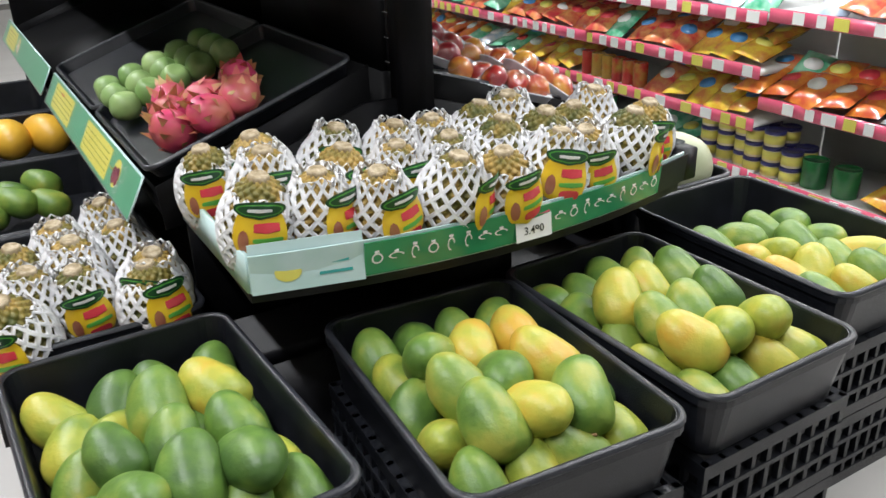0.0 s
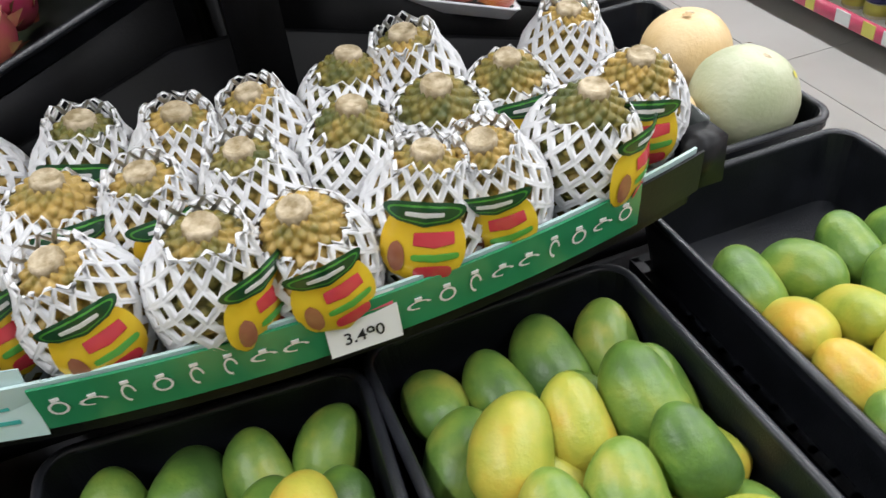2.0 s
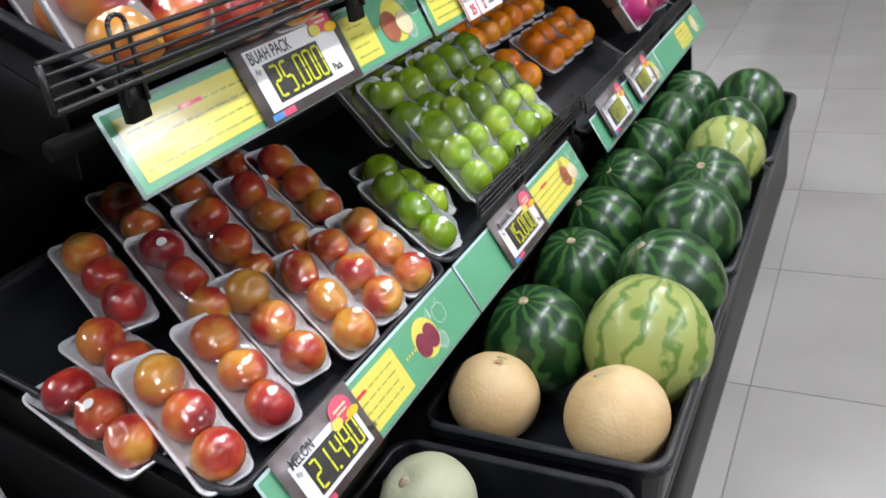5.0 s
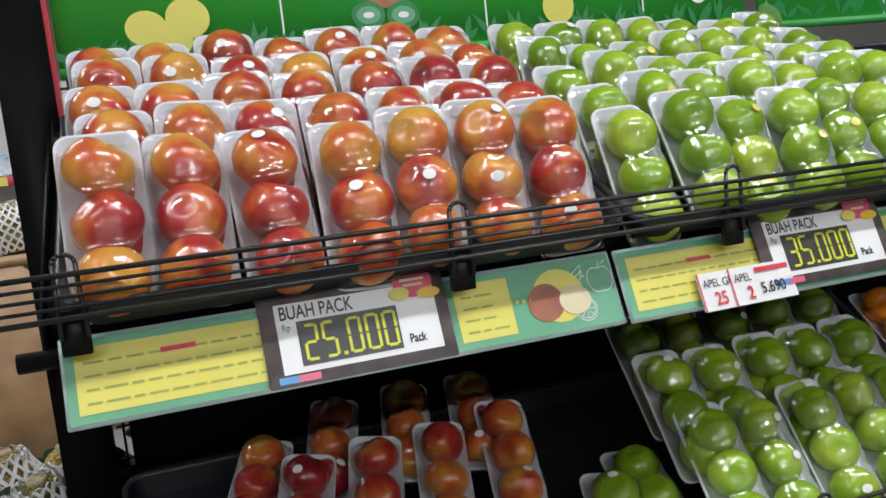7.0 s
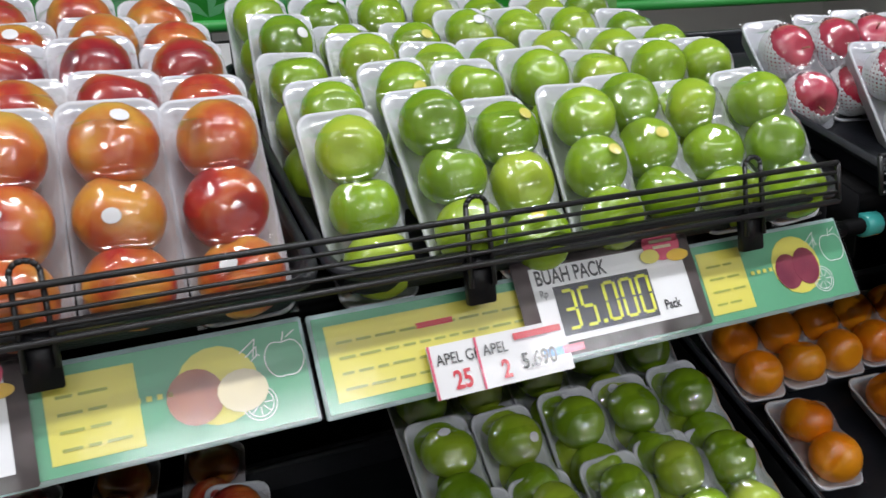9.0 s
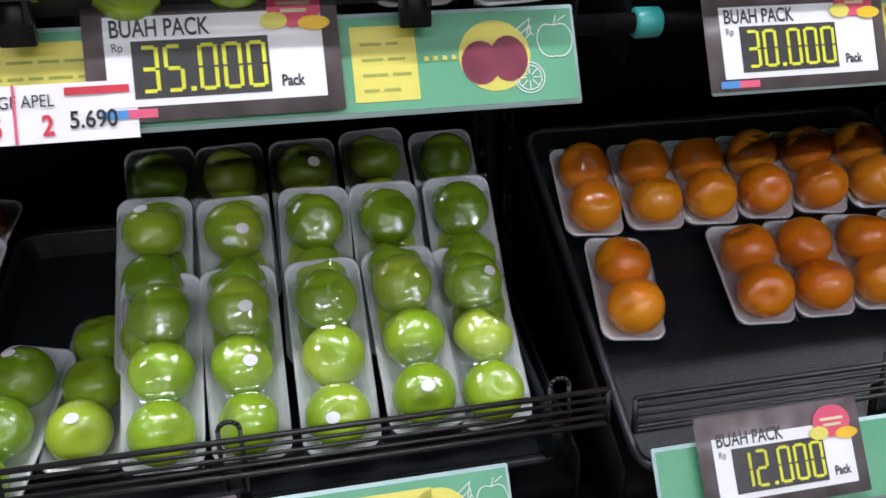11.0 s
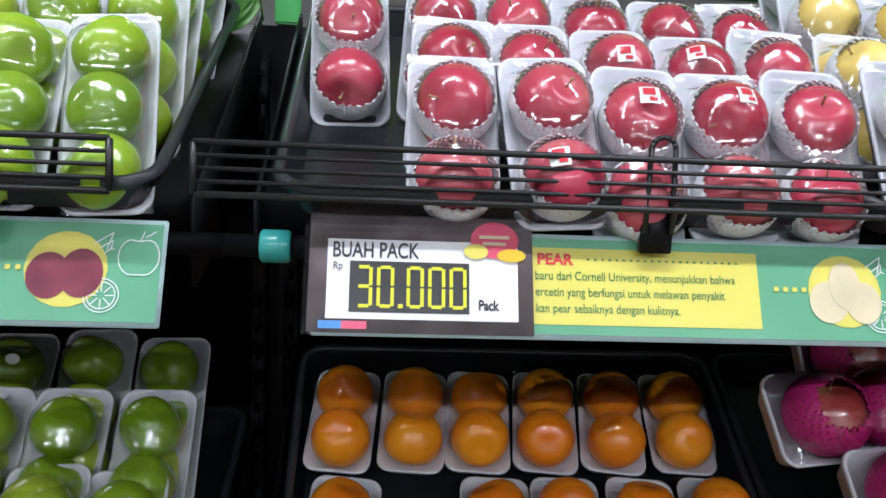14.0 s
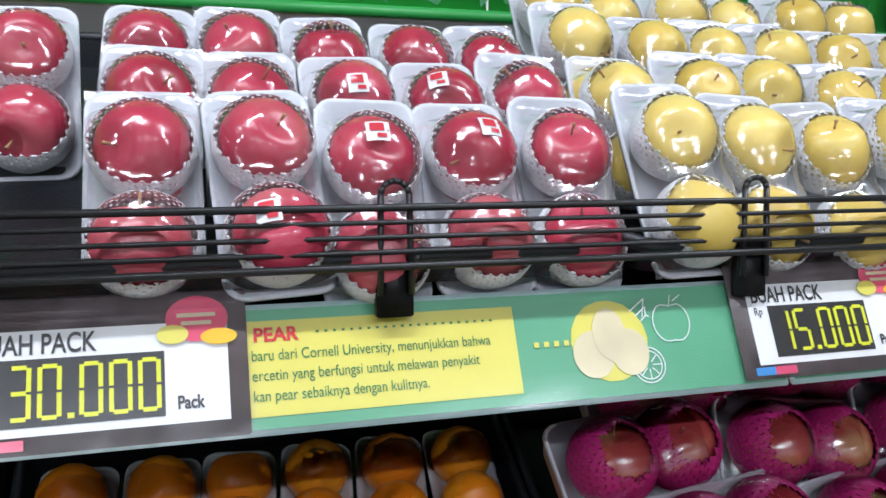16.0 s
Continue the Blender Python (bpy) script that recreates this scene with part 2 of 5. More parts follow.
def add_box(bm, x0, y0, z0, x1, y1, z1, bev=0.0):
    r = bmesh.ops.create_cube(bm, size=1)
    for v in r["verts"]:
        v.co = ((x0 + x1) / 2 + v.co.x * (x1 - x0), (y0 + y1) / 2 + v.co.y * (y1 - y0), (z0 + z1) / 2 + v.co.z * (z1 - z0))
    if bev:
        es = list({e for v in r["verts"] for e in v.link_edges})
        bmesh.ops.bevel(bm, geom=es, offset=bev, segments=2, affect="EDGES", clamp_overlap=True)
    return bm


def box(x0, y0, z0, x1, y1, z1, bev=0.0):
    return add_box(bmesh.new(), x0, y0, z0, x1, y1, z1, bev)


def solid(name, bm, material, label, category="", kind="", group="", smooth=False):
    ob = new(name, mesh_of(name, bm, material, smooth))
    return tagged(ob, label, category, group, kind)


def rrect(w, l, r, z, n=5):
    pts = []
    for cx, cy, a0 in ((w / 2 - r, l / 2 - r, 0), (-w / 2 + r, l / 2 - r, 90), (-w / 2 + r, -l / 2 + r, 180), (w / 2 - r, -l / 2 + r, 270)):
        for k in range(n + 1):
            a = radians(a0 + 90 * k / n)
            pts.append((cx + r * math.cos(a), cy + r * math.sin(a), z))
    return pts


def loft(bm, rings, cap0=True, cap1=True):
    vs = [[bm.verts.new(p) for p in ring] for ring in rings]
    for a, b in zip(vs, vs[1:]):
        n = len(a)
        for i in range(n):
            bm.faces.new((a[i], a[(i + 1) % n], b[(i + 1) % n], b[i]))
    if cap0:
        bm.faces.new(vs[0])
    if cap1:
        bm.faces.new(vs[-1])
    return bm


def dish(w, l, h, r, t, flare, lip):
    """An open tray with thickness, a flared wall and a turned-out lip."""
    return loft(bmesh.new(), [rrect(w - 2 * flare, l - 2 * flare, r * 0.7, 0), rrect(w - lip, l - lip, r, h * 0.82), rrect(w, l, r, h * 0.84), rrect(w, l, r, h),
                              rrect(w - 2 * lip, l - 2 * lip, r * 0.85, h), rrect(w - 2 * flare - 2 * t, l - 2 * flare - 2 * t, r * 0.6, t)])


def rim(w, l, r, z, t):
    """A rounded rolled edge round a tray's top."""
    bm = bmesh.new()
    rings = []
    for k in range(9):
        a = 2 * math.pi * k / 8
        d = t / 2 * (1 - math.cos(a))
        rings.append(rrect(w + 0.003 - 2 * d, l + 0.003 - 2 * d, max(r - d, 0.004), z - 0.003 + 0.0065 * math.sin(a)))
    loft(bm, rings, False, False)
    return bm


def lathe(profile, n=20):
    """A turned body from (radius, z) pairs."""
    bm = bmesh.new()
    rings = [[(r * math.cos(2 * math.pi * k / n), r * math.sin(2 * math.pi * k / n), z) for k in range(n)] for r, z in profile]
    return loft(bm, rings)


def tube(bm, p, q, r, n=6):
    p, q = Vector(p), Vector(q)
    rot = (q - p).to_track_quat("Z", "Y").to_matrix()
    a = [p + rot @ Vector((r * math.cos(2 * math.pi * k / n), r * math.sin(2 * math.pi * k / n), 0)) for k in range(n)]
    return loft(bm, [a, [v + (q - p) for v in a]])


def netting(radius, z0, z1, n, m, s=0.62, lift=0.003, ragged=0.0):
    """A stretched foam net: a ring of rhombic meshes, each a raised frame round a hole."""
    bm = bmesh.new()
    rng = random.Random(5)
    dz = (z1 - z0) / m
    top = [rng.uniform(-ragged, ragged) for _ in range(2 * n)]

    def at(a, z, d):
        k = a / (2 * math.pi) * 2 * n
        zz = min(z, z1 + top[int(k) % (2 * n)])
        r = radius(zz) + d
        return (r * math.cos(a), r * math.sin(a), zz)
    for j in range(m + 1):
        for i in range(n):
            a = (i + 0.5 * (j % 2)) * 2 * math.pi / n
            z = z0 + j * dz
            ha, hz = math.pi / n, dz
            cs = [(a - ha, z), (a, z - hz), (a + ha, z), (a, z + hz)]
            if z - hz < z0 - 0.001:
                cs = [(a - ha, z), (a, z), (a + ha, z), (a, z + hz)]
            wob = s * rng.uniform(0.85, 1.12)
            o = [bm.verts.new(at(u, v, lift)) for u, v in cs]
            q = [bm.verts.new(at(a + (u - a) * wob, z + (v - z) * wob, lift * 0.15)) for u, v in cs]
            mid = [bm.verts.new(at(a + (u - a) * (1 + wob) / 2, z + (v - z) * (1 + wob) / 2, lift * 1.25)) for u, v in cs]
            for k in range(4):
                l = (k + 1) % 4
                bm.faces.new((o[k], o[l], mid[l], mid[k]))
                bm.faces.new((mid[k], mid[l], q[l], q[k]))
    return bm


def slope(x, y, z, tilt, spin=0.0, flip=False):
    """A pose on a sloping shelf: local Y runs up the slope, local Z away from it."""
    a = radians(tilt)
    m = Matrix(((0, -math.cos(a), math.sin(a), x), (1, 0, 0, y), (0, math.sin(a), math.cos(a), z), (0, 0, 0, 1)))
    if flip:
        m = Matrix.Translation((x, y, z)) @ Matrix.Rotation(math.pi, 4, "Z") @ Matrix.Translation((-x, -y, -z)) @ m
    return m @ Matrix.Rotation(radians(spin), 4, "Z")


def text_mesh(body, size, material, bold=0.0):
    cu = bpy.data.curves.new("words", "FONT")
    cu.body, cu.size, cu.offset = body, size, bold
    ob = bpy.data.objects.new("words", cu)
    scene.collection.objects.link(ob)
    dg = bpy.context.evaluated_depsgraph_get()
    me = bpy.data.meshes.new_from_object(ob.evaluated_get(dg))
    bpy.data.objects.remove(ob)
    me.materials.clear()
    me.materials.append(material)
    return me


class Sheet:
    """Flat print on a board: rectangles, ovals and words, each a thin layer above the one below."""
    def __init__(self, owner, z=0.003):
        self.owner, self.z = owner, z

    def up(self, layer):
        return self.z + 0.0006 * layer

    def rects(self, name, rs, material, layer, label=""):
        bm = bmesh.new()
        for u0, v0, u1, v1 in rs:
            add_box(bm, u0, v0, self.up(layer) - 0.0005, u1, v1, self.up(layer))
        return part(name, bm, material, self.owner, label, False)

    def ovals(self, name, os, material, layer, label="", n=18):
        bm = bmesh.new()
        for i, (u, v, a, b) in enumerate(os):
            z = self.up(layer) + 0.00015 * i
            loft(bm, [[(u + a * math.cos(2 * math.pi * k / n), v + b * math.sin(2 * math.pi * k / n), zz) for k in range(n)] for zz in (z - 0.0005, z)])
        return part(name, bm, material, self.owner, label, False)

    def rings(self, name, os, material, layer, w=0.0012, n=18):
        bm = bmesh.new()
        z = self.up(layer)
        for u, v, a, b in os:
            ring = [[(u + (a + d) * math.cos(2 * math.pi * k / n), v + (b + d) * math.sin(2 * math.pi * k / n), z) for k in range(n + 1)] for d in (0, w)]
            vs = [[bm.verts.new(p) for p in r] for r in ring]
            for k in range(n):
                bm.faces.new((vs[0][k], vs[0][k + 1], vs[1][k + 1], vs[1][k]))
        return part(name, bm, material, self.owner, "", False)

    def strokes(self, name, lines, material, layer, w=0.0009):
        """A line drawing: each polyline a thin flat ribbon."""
        bm, z = bmesh.new(), self.up(layer)
        for line in lines:
            for (u0, v0), (u1, v1) in zip(line, line[1:]):
                d = math.hypot(u1 - u0, v1 - v0) or 1
                nx, ny = -(v1 - v0) / d * w / 2, (u1 - u0) / d * w / 2
                bm.faces.new([bm.verts.new(p) for p in ((u0 - nx, v0 - ny, z), (u1 - nx, v1 - ny, z), (u1 + nx, v1 + ny, z), (u0 + nx, v0 + ny, z))])
        ob = part(name, bm, material, self.owner, "", False)
        ob["kind"] = "stuff"
        return ob

    def words(self, body, u, v, size, material, layer, bold=0.0, squeeze=1.0):
        ob = share("lettering", text_mesh(body, size, material, bold), self.owner)
        ob.matrix_basis = Matrix.Translation((u, v, self.up(layer))) @ Matrix.Diagonal((squeeze, 1, 1, 1))
        return ob


def pane(u0, v0, u1, v1, z, n=12):
    """A thin, slightly wavy clear sheet facing +Z."""
    bm = bmesh.new()
    g = [[bm.verts.new((u0 + (u1 - u0) * i / n, v0 + (v1 - v0) * j / 4, z + 0.0005 * noise.noise(Vector((i * 0.6 + u1 * 9, j * 0.6, u1 * 20))))) for i in range(n + 1)] for j in range(5)]
    for a, b in zip(g, g[1:]):
        for i in range(n):
            bm.faces.new((a[i], a[i + 1], b[i + 1], b[i]))
    return bm


SEG = {"0": "abcdef", "1": "bc", "2": "abged", "3": "abgcd", "4": "fgbc", "5": "afgcd", "6": "afgedc", "7": "abc", "8": "abcdefg", "9": "abcdfg"}


def segments(body, u, v, w, h, gap):
    """Bars of seven-segment figures."""
    on, off, t = [], [], w * 0.2
    for ch in body:
        if ch == ".":
            on.append((u, v, u + t * 1.4, v + t * 1.2))
            u += t * 2.4
            continue
        bars = {"a": (u + t, v + h - t, u + w - t, v + h), "d": (u + t, v, u + w - t, v + t), "g": (u + t, v + h / 2 - t / 2, u + w - t, v + h / 2 + t / 2),
                "f": (u, v + h / 2 + t * 0.3, u + t, v + h - t * 0.6), "e": (u, v + t * 0.6, u + t, v + h / 2 - t * 0.3),
                "b": (u + w - t, v + h / 2 + t * 0.3, u + w, v + h - t * 0.6), "c": (u + w - t, v + t * 0.6, u + w, v + h / 2 - t * 0.3)}
        for k, r in bars.items():
            (on if k in SEG[ch] else off).append(r)
        u += w + gap
    return on


def price_card(m, figures, w=0.2, h=0.108, label="", title="BUAH PACK"):
    """A sleeved price card: grey ground, white field, black window with yellow figures, a printed fruit emblem."""
    o = thing("price_card", label, "price tag", "price cards on the shelf edges", m)
    part("sleeve", box(0, 0, 0, w, h, 0.003, 0.001), PGREY, o, "clear-sleeved grey wood-print backing")
    s = Sheet(o, 0.0036)
    s.rects("white_field", [(0.016, 0.012, w - 0.014, h - 0.024)], PAPER, 0)
    s.rects("window", [(0.036, 0.018, 0.142, 0.064)], PWINDOW, 1)
    s.rects("price_figure", segments(figures, 0.041, 0.022, 0.0152, 0.038, 0.0038), PLIME, 2, "yellow seven-segment price figures")["kind"] = "stuff"
    s.words(title, 0.020, 0.0675, 0.0200, PWINDOW, 1, 0.0003, 0.70)
    s.words("Rp", 0.021, 0.056, 0.010, PWINDOW, 1, 0, 0.8)
    s.words("Pack", 0.150, 0.022, 0.0130, PWINDOW, 1, 0.0004, 0.75)
    s.ovals("emblem", [(w - 0.035, h - 0.022, 0.022, 0.017)], PPINK, 3)
    s.ovals("emblem_fruit", [(w - 0.052, h - 0.033, 0.011, 0.007)], PYELLOW, 4)
    s.ovals("emblem_fruit", [(w - 0.020, h - 0.036, 0.013, 0.006)], PGOLD, 4)
    s.rects("emblem_bar", [(w - 0.049, h - 0.021, w - 0.022, h - 0.018)], PCREAM, 5)
    s.rects("emblem_bar", [(w - 0.046, h - 0.027, w - 0.025, h - 0.024)], PCREAM, 5)
    s.rects("logo_bar", [(0.010, 0.003, 0.030, 0.010)], PBLUE, 1)
    s.rects("logo_bar", [(0.030, 0.003, 0.052, 0.010)], PPINK, 1)
    cover = part("clear_cover", pane(-0.004, -0.003, w + 0.004, h + 0.006, 0.0080), CLEAR, o, "clear glossy plastic sleeve", False)
    cover.visible_shadow = False
    return o


def info_strip(m, length, width, picture, words=None, label="", box_at=(0.02, 0.28), box2=None):
    """A printed shelf-edge strip in a clear holder."""
    o = thing("shelf_strip", label, "shelf label", "printed strips on the shelf edges", m)
    part("holder", box(0, -0.004, 0, length, width + 0.004, 0.004, 0.0012), PPALE, o, "clear plastic holder")
    s = Sheet(o, 0.0046)
    s.rects("green_print", [(0.003, 0.0, length - 0.003, width)], PGREEN, 0)
    u0, u1 = box_at
    s.rects("yellow_field", [(u0, 0.008, u1, width - 0.008)], PYELLOW, 1)
    if box2:
        s.rects("yellow_field", [(box2[0], 0.008, box2[1], width - 0.008)], PYELLOW, 1)
    if words:
        s.words("PEAR", u0 + 0.006, width - 0.022, 0.013, PRED, 2, 0.0004)
        s.rects("dotted_rule", [(u0 + 0.048 + k * 0.006, width - 0.018, u0 + 0.050 + k * 0.006, width - 0.0165) for k in range(int((u1 - u0 - 0.06) / 0.006))], PDARKG, 2)["kind"] = "stuff"
        for k, line in enumerate(words):
            s.words(line, u0 + 0.004, width - 0.035 - 0.0135 * k, 0.0105, PDARKG, 2, 0, 0.80)
    else:
        rng = random.Random(int(length * 1000) + len(picture))
        rows = []
        for b0, b1 in [box_at] + ([box2] if box2 else []):
            for k in range(4):
                u = b0 + 0.008
                while u < b1 - 0.02:
                    l = rng.uniform(0.008, 0.022)
                    rows.append((u, width - 0.0245 - 0.013 * k, min(u + l, b1 - 0.006), width - 0.0222 - 0.013 * k))
                    u += l + 0.004
        s.rects("small_print", rows, POLIVE, 2, "lines of small unreadable print")["kind"] = "stuff"
        s.rects("red_word", [(u0 + (u1 - u0) * 0.35, width - 0.025, u0 + (u1 - u0) * 0.5, width - 0.020)], PRED, 3)
    c = (box2[1] if box2 else u1) + 0.075
    c = min(c, length - 0.075)
    s.ovals("picture_disc", [(c, width * 0.52, 0.032, 0.031)], PYELLOW, 1)
    if picture == "pear":
        s.ovals("picture_fruit", [(c - 0.015, width * 0.4, 0.017, 0.018), (c + 0.015, width * 0.4, 0.016, 0.018), (c, width * 0.58, 0.014, 0.020)], PCREAM, 2)
    elif picture == "salak":
        s.ovals("picture_fruit", [(c - 0.018, width * 0.45, 0.022, 0.022)], PBROWN, 2)
        s.ovals("picture_flesh", [(c + 0.018, width * 0.42, 0.020, 0.017)], PCREAM, 3)
    else:
        s.ovals("picture_fruit", [(c - 0.013, width * 0.45, 0.017, 0.019), (c + 0.012, width * 0.48, 0.017, 0.020)], PMAROON, 2)
    s.rects("dotted_lead", [(c - 0.062 + k * 0.008, width * 0.5, c - 0.058 + k * 0.008, width * 0.5 + 0.004) for k in range(4)], PYELLOW, 2)["kind"] = "stuff"
    k0 = min(c + 0.055, length - 0.02)
    apple = []
    for k in range(25):
        a = 2 * math.pi * k / 24
        d = 1.0 - 0.28 * math.exp(-((a - math.pi / 2) / 0.45) ** 2) - 0.14 * math.exp(-((a - 3 * math.pi / 2) / 0.35) ** 2)
        apple.append((k0 + 0.016 * d * math.cos(a), width * 0.66 + 0.017 * d * math.sin(a)))
    s.strokes("apple_drawing", [apple, [(k0, width * 0.66 + 0.012), (k0 + 0.003, width * 0.66 + 0.021)], [(k0 + 0.004, width * 0.66 + 0.016), (k0 + 0.012, width * 0.66 + 0.021)]], PAPER, 2)
    cu, cv = k0 - 0.026, width * 0.26
    ring = [[(cu + q * math.cos(k * 0.3142), cv + q * math.sin(k * 0.3142)) for k in range(21)] for q in (0.0135, 0.0108)]
    spokes = [[(cu + 0.003 * math.cos(k * 0.7854), cv + 0.003 * math.sin(k * 0.7854)), (cu + 0.0100 * math.cos(k * 0.7854), cv + 0.0100 * math.sin(k * 0.7854))] for k in range(8)]
    s.strokes("orange_slice_drawing", ring + spokes, PAPER, 2)
    s.strokes("leaf_drawing", [[(c + 0.020 + 0.004 * k, width * 0.78 - 0.004 * k), (c + 0.034, width * (0.90 - 0.08 * k)), (c + 0.030 + 0.003 * k, width * 0.72)] for k in range(3)], PAPER, 3)
    cover = part("clear_cover", pane(0, -0.003, length, width + 0.003, 0.0068), CLEAR, o, "clear glossy plastic front", False)
    cover.visible_shadow = False
    return o


# ---- fruit ----
APPLE_ME = {}
def apple_mesh(r, material, squash=0.9):
    key = (r, material.name)
    if key not in APPLE_ME:
        pr = []
        for k in range(15):
            t = math.pi * k / 14
            z = -math.cos(t) * r * squash
            rad = r * math.sin(t) ** 0.86 * (1.03 - 0.06 * math.cos(t + 0.3) * -1)
            z -= 0.22 * r * math.exp(-((math.pi - t) / 0.42) ** 2) - 0.12 * r * math.exp(-(t / 0.4) ** 2)
            pr.append((max(rad, 0.0006), z))
        APPLE_ME[key] = mesh_of("apple", lathe(pr, 18), material)
    return APPLE_ME[key]


STALK_ME = mesh_of("stalk", lathe([(0.0012, 0), (0.001, 0.008), (0.0016, 0.014)], 6), WOOD)
STICKER_ME = {}
SQUARE_ME = {}
def square_seal(r):
    """A square white paper seal with a red print, curved to the fruit."""
    if r not in SQUARE_ME:
        def sheet(u0, v0, u1, v1, lift, material):
            bm = bmesh.new()
            g = [[bm.verts.new((u0 + (u1 - u0) * i / 3, v0 + (v1 - v0) * j / 3, math.sqrt(r * r - (u0 + (u1 - u0) * i / 3) ** 2 - (v0 + (v1 - v0) * j / 3) ** 2) + lift)) for i in range(4)] for j in range(4)]
            for a, b in zip(g, g[1:]):
                for i in range(3):
                    bm.faces.new((a[i], a[i + 1], b[i + 1], b[i]))
            return mesh_of("seal", bm, material)
        SQUARE_ME[r] = [sheet(-0.0085, -0.0085, 0.0085, 0.0085, 0.0012, PAPER), sheet(-0.006, -0.001, 0.0045, 0.0065, 0.0018, PRED), sheet(-0.001, -0.0065, 0.006, -0.003, 0.0018, PRED)]
    return SQUARE_ME[r]


def sticker(r, material):
    key = (round(r, 3), material.name)
    if key not in STICKER_ME:
        n = 10
        bm = bmesh.new()
        c = bm.verts.new((0, 0, r + 0.0012))
        ring = []
        for k in range(n):
            x, y = 0.0075 * math.cos(2 * math.pi * k / n), 0.0062 * math.sin(2 * math.pi * k / n)
            ring.append(bm.verts.new((x, y, math.sqrt(max(r * r - x * x - y * y, 0)) + 0.001)))
        for k in range(n):
            bm.faces.new((c, ring[k], ring[(k + 1) % n]))
        STICKER_ME[key] = mesh_of("sticker", bm, material)
    return STICKER_ME[key]


FILM_ME = {}
def film_mesh(w, l, count, top, deep=0.020):
    key = (w, l, count, top, deep)
    if key not in FILM_ME:
        bm = bmesh.new()
        nu, nv = 14, 10 * count
        g = []
        for j in range(nv + 1):
            v = -1 + 2 * j / nv
            row = []
            for i in range(nu + 1):
                u = -1 + 2 * i / nu
                v2 = min(1, max(-1, (v * l / 2 + 0.006) / (l / 2 - 0.012)))
                ph = (v2 + 1) / 2 * count
                dip = abs(math.sin(math.pi * ph)) ** 0.6
                end = min(1, (1 - abs(v2)) * count * 1.4) ** 0.6
                h = deep - 0.0005 + (top - deep) * max(0, 1 - abs(u) ** 2.4) ** 0.6 * (0.80 + 0.20 * dip) * end
                h += 0.0015 * noise.noise(Vector((u * 4, v * 9, count)))
                row.append(bm.verts.new((u * w / 2, v * l / 2, h)))
            g.append(row)
        for j in range(nv):
            for i in range(nu):
                bm.faces.new((g[j][i], g[j][i + 1], g[j + 1][i + 1], g[j + 1][i]))
        FILM_ME[key] = mesh_of("cling_film", bm, FILM)
    return FILM_ME[key]


FOAM_ME = {}
def foam_mesh(w, l, deep=0.020):
    if (w, l, deep) not in FOAM_ME:
        FOAM_ME[(w, l, deep)] = mesh_of("foam_tray", dish(w, l, deep, 0.016, 0.004, 0.010, 0.003), FOAM)
    return FOAM_ME[(w, l, deep)]


CUP_ME = {}
def cup_mesh(r, material):
    if (r, material.name) not in CUP_ME:
        bm = netting(lambda z: math.sqrt(max((r * 1.05) ** 2 - (z * 1.0) ** 2, 1e-6)), -r * 0.8, r * 0.36, 26, 11, 0.40, 0.0016, 0.002) if material is NET else netting(lambda z: math.sqrt(max((r * 1.05) ** 2 - z * z, 1e-6)), -r * 0.35, r * 0.86, 22, 11, 0.30, 0.0018, 0.003)
        CUP_ME[(r, material.name)] = mesh_of("foam_cup", bm, material)
    return CUP_ME[(r, material.name)]


def fruit_pack(m, fruit, material, count, r, w, l, label, group, rng, seal=None, cup=None, squash=0.9, deep=0.020):
    """A foam tray of fruit in a row under cling film; local Y along the tray."""
    o = thing("fruit_pack", label, "fruit pack", group, m)
    share("foam_tray", foam_mesh(w, l, deep), o)
    me = apple_mesh(r, material, squash)
    for k in range(count):
        y = (k - (count - 1) / 2) * (l - 0.024) / count - (0.006 if not cup else 0.009)
        z = 0.004 + r * 0.93
        turn = Euler((rng.uniform(-1.1, 1.1), rng.uniform(-0.8, 0.8), rng.uniform(0, 6.28))).to_matrix().to_4x4()
        f = share(fruit, me, o, Matrix.Translation((rng.uniform(-0.002, 0.002), y, z)) @ turn)
        if cup:
            share("foam_cup", cup_mesh(r, cup), o, Matrix.Translation((0, y, z)))
        if fruit in ("pear", "red_apple") and cup:
            share("stalk", STALK_ME, f, Matrix.Translation((0, 0, r * 0.62)))
        if seal and rng.random() < 0.3:
            t = Euler((rng.uniform(-0.5, 0.3), rng.uniform(-0.5, 0.5), 0)).to_matrix().to_4x4()
            if cup:
                paper, mark, line = square_seal(r)
                base = share("seal", paper, o, Matrix.Translation((0, y, z)) @ t, "square white paper seal")
                share("seal_mark", mark, base)
                share("seal_line", line, base)
            else:
                share("sticker", sticker(r, seal), o, Matrix.Translation((0, y, z)) @ t)
    fl = share("cling_film", film_mesh(w, l, count, 0.004 + r * 1.93, deep), o)
    fl.visible_shadow = False
    return o


def pine_radius(z):
    t = min(max(z / 0.135, 0), 1)
    return 0.036 + 0.022 * math.sin(math.pi * min(1, t * 0.92 + 0.10)) ** 0.8 - 0.012 * t ** 6


def fruit_radius(z):
    """The body swells below and rounds over to the cut stem."""
    t = min(max((z - 0.080) / 0.056, 0), 1)
    return max(pine_radius(min(z, 0.110)) * (1 - t ** 2.4) ** 0.5, 0.012)


def net_radius(z):
    """The net follows the fruit and stands off it towards the open top."""
    t = min(max((z - 0.085) / 0.06, 0), 1)
    return pine_radius(min(z, 0.118)) - 0.010 * t * t


